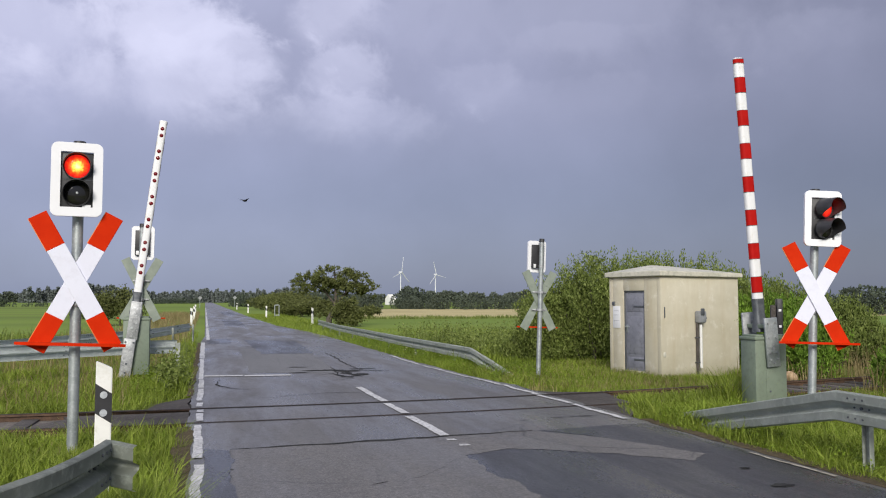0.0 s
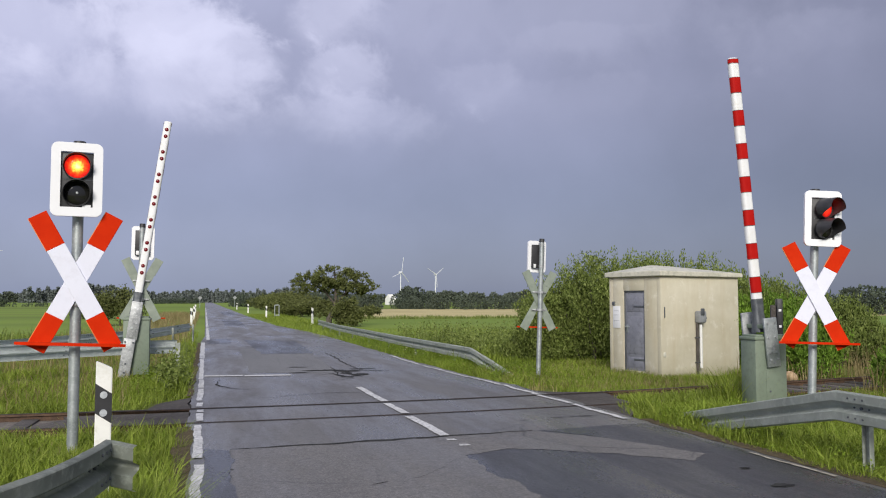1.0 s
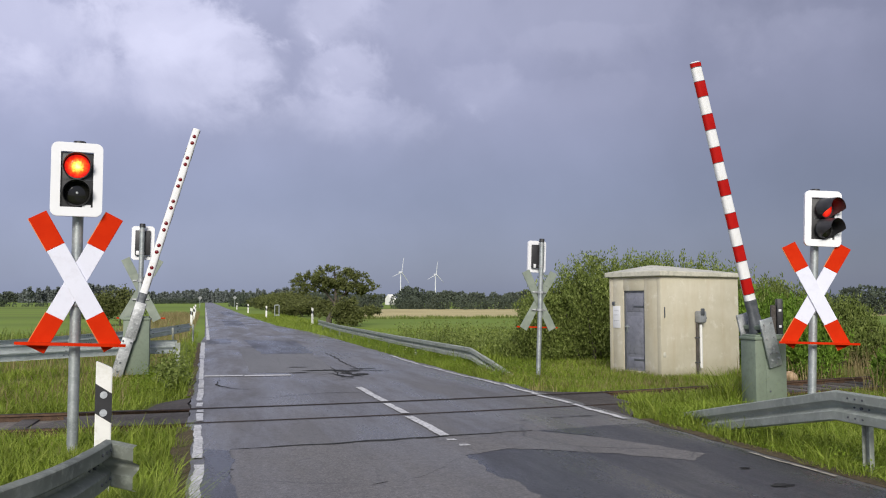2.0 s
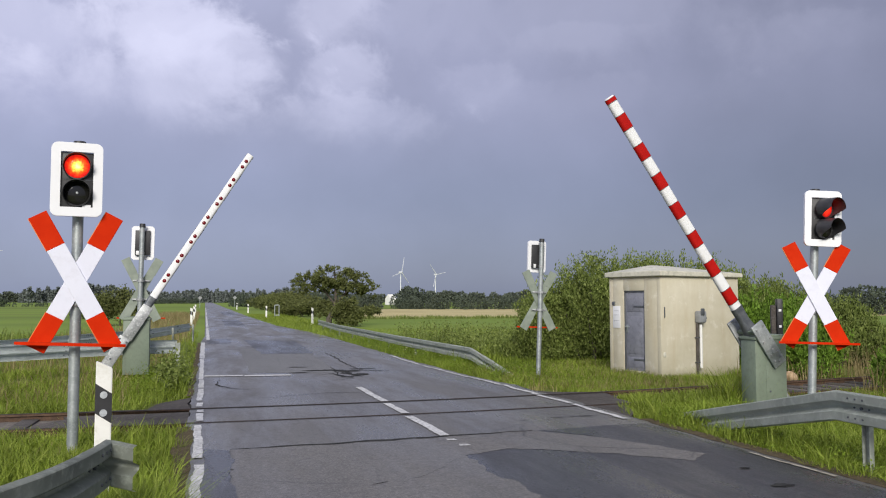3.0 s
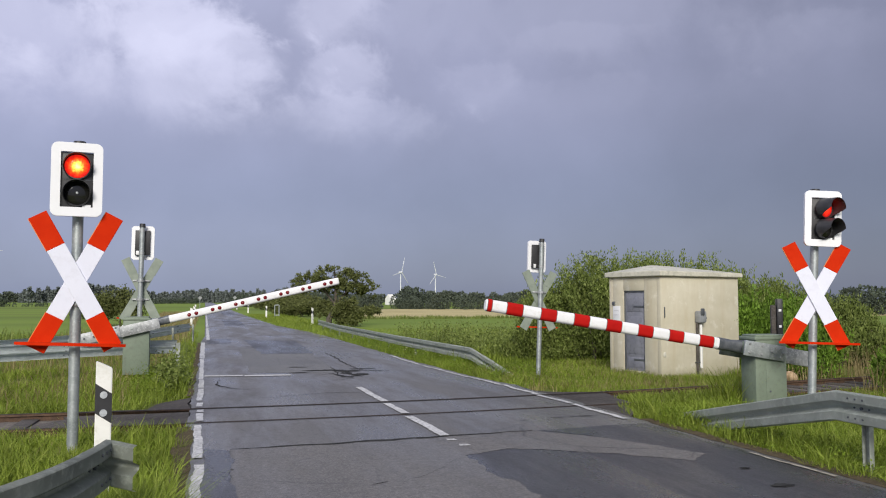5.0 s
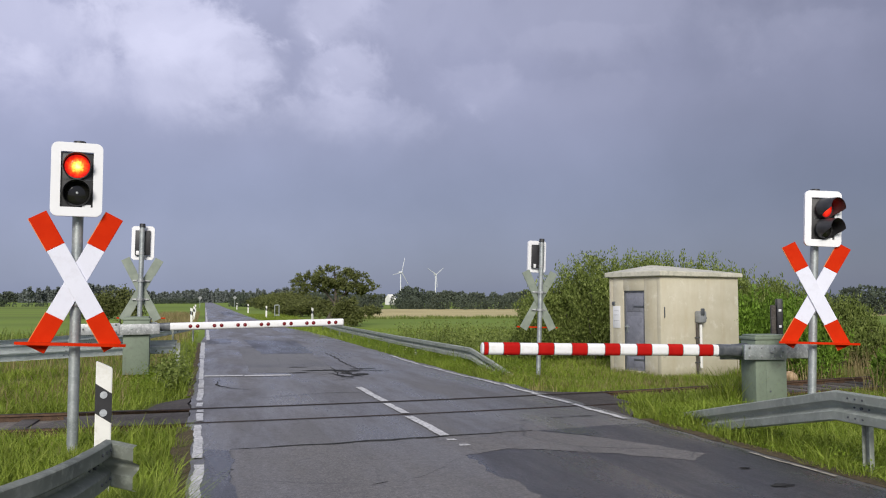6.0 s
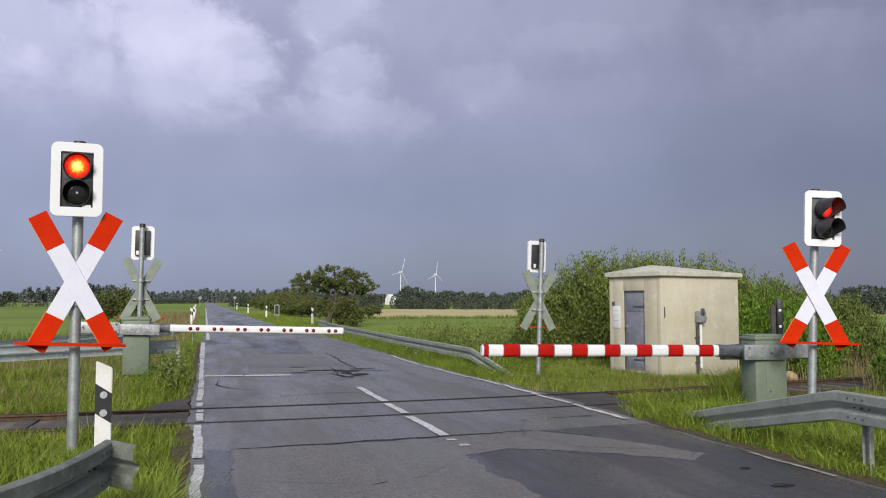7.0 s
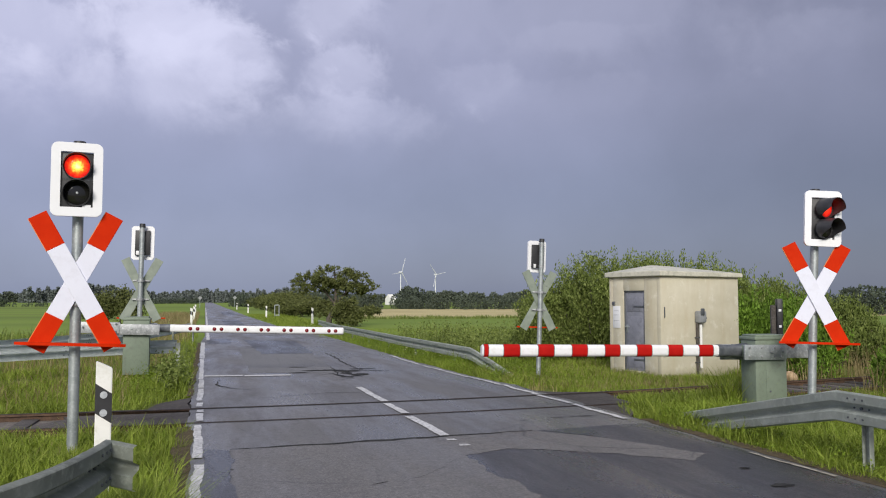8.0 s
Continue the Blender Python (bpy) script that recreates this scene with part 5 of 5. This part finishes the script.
def turbine(m, label, hub, blade, turn):
    t = thing("wind_turbine", label, "wind turbine", m, "far wind turbines")
    bm = bmesh.new()
    tube(bm, (0, 0, -1), (0, 0, hub), hub * 0.024, hub * 0.014, 20)
    part("tower", bm, TURB, t)
    bm = bmesh.new()
    box(bm, (-hub * 0.022, -hub * 0.03, hub - hub * 0.02), (hub * 0.022, hub * 0.08, hub + hub * 0.028), hub * 0.008)
    part("nacelle", bm, TURB, t)
    bm = bmesh.new()
    ball(bm, (0, 0, 0), hub * 0.026, n=12)
    rotor = part("rotor", bm, TURB, t, m=pose(0, -hub * 0.05, hub, 0, turn, 0))
    for i in range(3):
        bm = bmesh.new()
        spin = Matrix.Rotation(radians(120 * i), 4, "Y")
        lo = [(-0.022, 0.0), (0.022, -0.004), (0.030, 0.22), (0.010, 1.0), (-0.006, 1.0), (-0.020, 0.22)]
        f = [bm.verts.new(spin @ Vector((x * blade * 0.95, -0.012 * blade, z * blade))) for x, z in lo]
        b = [bm.verts.new(spin @ Vector((x * blade * 0.95, 0.012 * blade, z * blade))) for x, z in lo]
        bm.faces.new(f)
        bm.faces.new(b[::-1])
        for j in range(6):
            bm.faces.new((f[j], b[j], b[(j + 1) % 6], f[(j + 1) % 6]))
        part("blade", bm, TURB, rotor)
    rotors.append(rotor)
    return t


FAR = 1500
for ax, ay, hub, blade, yaw, text in ((0.229, 0.976, 52, 28, 38, "slender white wind turbine with nearly still rotor"), (0.270, 0.965, 48, 24, 28, "white wind turbine with turning rotor"),
                                      (-0.262, 1.112, 76, 30, 10, "white wind turbine whose rotor tip shows")):
    k = FAR / math.hypot(ax, ay)
    turbine(pose(ax * k, ay * k, 0, 0, 0, yaw), text, hub, blade, 0)

# ---- the bird ----
bm = bmesh.new()
ball(bm, (0, 0, 0), 0.036, (2.2, 0.9, 0.8), 12)
ball(bm, (0.08, 0, 0.012), 0.022, n=10)
bird = part("bird", bm, FEATHER)
tagged(bird, "small dark bird flying low over the road", "bird")
for side in (1, -1):
    bm = bmesh.new()
    w = [bm.verts.new(p) for p in ((0.06, side * 0.03, 0.01), (0.03, side * 0.10, 0.045), (-0.05, side * 0.19, 0.06), (-0.05, side * 0.09, 0.035), (-0.05, side * 0.03, 0.01))]
    bm.faces.new(w)
    bmesh.ops.solidify(bm, geom=bm.faces[:], thickness=0.008)
    part("wing", bm, FEATHER, bird)
bm = bmesh.new()
w = [bm.verts.new(p) for p in ((-0.08, 0.012, 0), (-0.08, -0.012, 0), (-0.19, -0.03, 0.0), (-0.19, 0.03, 0.0))]
bm.faces.new(w)
bmesh.ops.solidify(bm, geom=bm.faces[:], thickness=0.006)
part("tail", bm, FEATHER, bird)

# ---- grass ----


def scatter(x0, x1, y0, y1, n, keep=None):
    p = np.stack([rng.uniform(x0, x1, n), rng.uniform(y0, y1, n)], 1)
    d = np.array([noise.noise((a * 0.9, b * 0.9, 0)) for a, b in p])
    p = p[d + rng.uniform(-0.5, 0.5, n) > -0.25]
    return p if keep is None else p[keep(p[:, 0], p[:, 1])]


def off_track(x, y):
    far, near = rail_y(RAIL_FAR, x), rail_y(RAIL_NEAR, x)
    # grass has grown over the near rail beside the barrier
    return (y < np.where((x > 7.2) & (x < 9.3), far - 0.30, np.where(x >= 9.3, near - 0.50, near - 0.12))) | (y > far + 0.14)


def left_side(x, y):
    edge = np.where((y > 11.7) & (y < 13.4), -2.4, np.where((y > 13.3) & (y < 15.3), -0.95, np.where((y > 10.6) & (y < 11.8), -0.25, -0.17)))
    return off_track(x, y) & (x < edge + 0.10 * np.sin(y * 5.1) + 0.06 * np.sin(y * 13))


def right_side(x, y):
    edge = np.where((y > 10.9) & (y < 13.7), 6.08 + 0.27 * (y - 10.9), np.where(y > 36, 4.9, np.where(y > 13.7, 6.02 - 0.035 * np.minimum(y - 13.7, 12), 6.04)))
    hut_local_x = (x - 10.05) * 0.966 + (y - 16.72) * 0.259
    hut_local_y = -(x - 10.05) * 0.259 + (y - 16.72) * 0.966
    outside = (hut_local_x < -0.02) | (hut_local_x > 2.75) | (hut_local_y < -0.02) | (hut_local_y > 1.68)
    return off_track(x, y) & outside & (x > edge + 0.08 * np.sin(y * 4.3) + 0.05 * np.sin(y * 11))


def meadow(name, label, zones, mat, width, lean=0.55):
    vs, fs, base = [], [], 0
    for x0, x1, y0, y1, n, h, keep in zones:
        p = scatter(x0, x1, y0, y1, n, keep)
        hh = h * rng.uniform(0.45, 1.25, len(p)) * (1 + 0.5 * np.array([noise.noise((a * 0.7, b * 0.7, 9)) for a, b in p]))
        v, f = blades(p, hh, width * (1 + 0.02 * p[:, 1]), lean)
        vs.append(v)
        fs.append(f + base)
        base += len(v)
    ob = new(name, soup(name, np.concatenate(vs), np.concatenate(fs), mat))
    return tagged(ob, label, "grass", kind="stuff")


meadow("verge_grass", "lush wet green verge grass", [
    (-3.2, -0.2, 3.6, 8.2, 34000, 0.24, left_side), (-4.6, -0.2, 8.0, 12.0, 34000, 0.24, left_side), (-7.5, -0.2, 13.4, 22.0, 44000, 0.24, left_side), (-12, -0.3, 22.0, 45.0, 16000, 0.28, left_side),
    (6.0, 9.5, 4.6, 9.5, 40000, 0.24, right_side), (6.0, 13.0, 9.0, 13.2, 40000, 0.25, right_side), (6.8, 14.5, 13.9, 17.2, 26000, 0.15, right_side), (7.1, 9.4, 12.0, 13.9, 9000, 0.15, right_side),
    (5.5, 13.0, 15.5, 24.0, 44000, 0.22, right_side), (4.3, 9.0, 24.0, 100.0, 26000, 0.27, right_side), (9.0, 17, 24, 50, 9000, 0.13, right_side)], GRASS, 0.0042, 1.0)
meadow("dry_grass", "straw-coloured seed heads among the verge grass", [
    (-7, -1.2, 14.5, 24.0, 3400, 0.34, left_side), (-4, -0.9, 8.0, 11.6, 160, 0.3, left_side), (-6, -0.9, 24, 45, 4000, 0.5, left_side), (7.2, 11, 13.6, 16.5, 900, 0.16, right_side), (6.2, 10.5, 15.0, 21.0, 4200, 0.20, right_side), (8.8, 11.2, 14.5, 15.7, 1500, 0.12, right_side), (-5, -0.6, 36, 110, 9000, 0.5, left_side), (11.5, 17, 10.5, 16.0, 7000, 0.75, right_side),
    (8.6, 16, 8.0, 11.0, 1500, 0.5, right_side), (-0.32, -0.2, 4, 30, 260, 0.06, left_side), (6.0, 6.16, 5, 11, 500, 0.07, right_side)], DRY, 0.004, 0.6)
meadow("tall_tufts", "tall bright grass tufts at the road edge", [
    (6.6, 7.7, 10.9, 12.0, 2600, 0.34, right_side), (7.95, 8.4, 11.2, 11.75, 620, 0.80, right_side), (7.2, 8.1, 10.2, 11.2, 900, 0.40, right_side), (-1.0, -0.3, 5.8, 7.2, 1900, 0.42, left_side), (-0.5, -0.18, 4.9, 6.4, 1500, 0.46, left_side), (-0.9, -0.3, 16.2, 19.0, 900, 0.42, left_side), (-1.5, -0.6, 10.2, 11.4, 500, 0.4, left_side),
    (-0.62, -0.20, 5.15, 5.75, 620, 0.62, left_side), (-0.58, -0.38, 5.45, 6.0, 900, 0.50, left_side), (-0.85, -0.22, 5.6, 6.6, 900, 0.50, left_side), (-0.95, -0.22, 6.3, 8.6, 1100, 0.42, left_side),
    (6.2, 7.4, 7.0, 10.8, 3600, 0.36, right_side), (6.4, 8.2, 20, 24, 900, 0.5, right_side)], GRASS, 0.0055, 0.9)
meadow("field_weeds", "tall dark weeds along the field ditch", [(13.0, 60.0, 76.0, 77.5, 7000, 0.32, None), (8.5, 14, 27, 36, 500, 0.75, right_side), (8.0, 9.5, 23, 28, 500, 0.7, right_side), (-9, -4, 26, 40, 1500, 0.6, left_side)], WILLOW, 0.010, 0.4)



def broadleaf(name, label, zones, mat, size):
    """Low broad-leaved weeds: rosettes of small leaves."""
    pts = []
    for x0, x1, y0, y1, n, h, keep in zones:
        p = scatter(x0, x1, y0, y1, n, keep)
        k = 26
        q = np.repeat(p, k, 0) + rng.normal(size=(len(p) * k, 2)) * 0.07
        z = -0.1 + h * rng.random(len(q)) * np.repeat(rng.uniform(0.5, 1.2, len(p)), k)
        pts.append(np.concatenate([q, z[:, None]], 1))
    v, f = leaves(np.concatenate(pts), size, size * 0.6, 0.5)
    return tagged(new(name, soup(name, v, f, mat)), label, "weeds", kind="stuff")


broadleaf("verge_weeds", "bright broad-leaved weeds in the verge grass", [
    (6.1, 7.8, 6.0, 10.8, 420, 0.25, right_side), (6.6, 8.0, 10.6, 12.0, 140, 0.28, right_side), (5.7, 7.6, 17.0, 34.0, 900, 0.34, right_side), (-3.0, -0.4, 5.5, 11.0, 40, 0.18, left_side), (-1.4, -0.3, 15.6, 20.0, 150, 0.36, left_side),
    (6.0, 8.5, 15.5, 22.0, 200, 0.22, right_side), (8.8, 13, 8.6, 11.5, 200, 0.4, right_side)], LIME, 0.034)

broadleaf("ditch_weeds", "dark leafy weeds along the field ditch", [
    (7.6, 13.5, 26.0, 34.0, 420, 0.85, right_side), (7.0, 9.2, 22.5, 27.0, 160, 0.8, right_side), (-0.85, -0.35, 16.6, 18.6, 90, 0.65, left_side)], WILLOW, 0.075)

# yellow flower heads in the far verge
t = thing("verge_flowers", "cream yarrow flower heads in the roadside grass", "flowers", kind="stuff")
bm = bmesh.new()
for i in range(12):
    x, y = 6.2 + 0.25 * random.random(), 21.5 + 6 * random.random()
    bmesh.ops.create_icosphere(bm, subdivisions=1, radius=random.uniform(0.015, 0.032), matrix=pose(x, y, 0.06 + 0.14 * random.random()) @ Matrix.Diagonal((1, 1, 0.5, 1)))
part("flower_heads", bm, CANDLE, t)


# ---- what moves ----
def motions():
    right = [(0, 86.0), (0.6, 86.0), (1.0, 84.8), (1.5, 81.55), (1.7, 79.7), (2.25, 71.9), (2.8, 60.3), (3.0, 55.9), (3.5, 43.1), (4.0, 28.5), (4.5, 17.2), (4.7, 13.6), (5.2, 6.6), (5.8, 2.3), (6.1, 1.1),
             (6.3, 1.0), (8.0, 1.0)]
    left = [(0, 83.1), (0.6, 83.0), (1.0, 81.9), (1.5, 78.9), (1.7, 77.3), (2.25, 70.6), (2.8, 61.9), (3.0, 57.9), (3.5, 47.3), (4.0, 34.3), (4.5, 22.7), (4.7, 18.6), (5.2, 9.9), (5.8, 2.6), (6.0, 1.1),
            (6.2, -0.1), (6.4, -0.9), (6.6, -1.4), (6.8, -1.5), (8.0, -1.5)]
    # the left barrier is the same thing turned round, so both arms rise by a positive turn
    for arm, high, rows in zip(arms, (0.907, 0.915), (right, left)):
        walk(arm, [(t, pose(0, 0, high, 0, a, 0)) for t, a in rows])
    hub = (52, 48, 76)
    for rotor, h, speed, start in zip(rotors, hub, (1.5, 72, 60), (9, 103, 20)):
        walk(rotor, [(t, pose(0, -h * 0.05, h, 0, start + speed * t, 0)) for t in (0, 1, 2, 3, 4, 5, 6, 7, 8)])
    # the bird crosses the road, sinks away over the verge and settles in the meadow
    flight = [(0, 0.98, 22.7, 4.38), (0.1, 1.59, 23.7, 4.37), (0.2, 2.35, 24.6, 4.27), (0.4, 3.84, 26.5, 4.10), (0.6, 5.38, 28.4, 3.73), (0.8, 7.0, 30.5, 2.95), (0.9, 7.7, 31.6, 2.6), (1.1, 9.2, 34, 1.7), (1.5, 11.6, 38.5, 0.15), (1.7, 12.0, 39.2, -0.02),
              (8, 12.0, 39.2, -0.02)]
    walk(bird, [(t, pose(x, y, z, 0, 10 if 0 < t < 1.4 else 0, 52)) for t, x, y, z in flight])


motions()
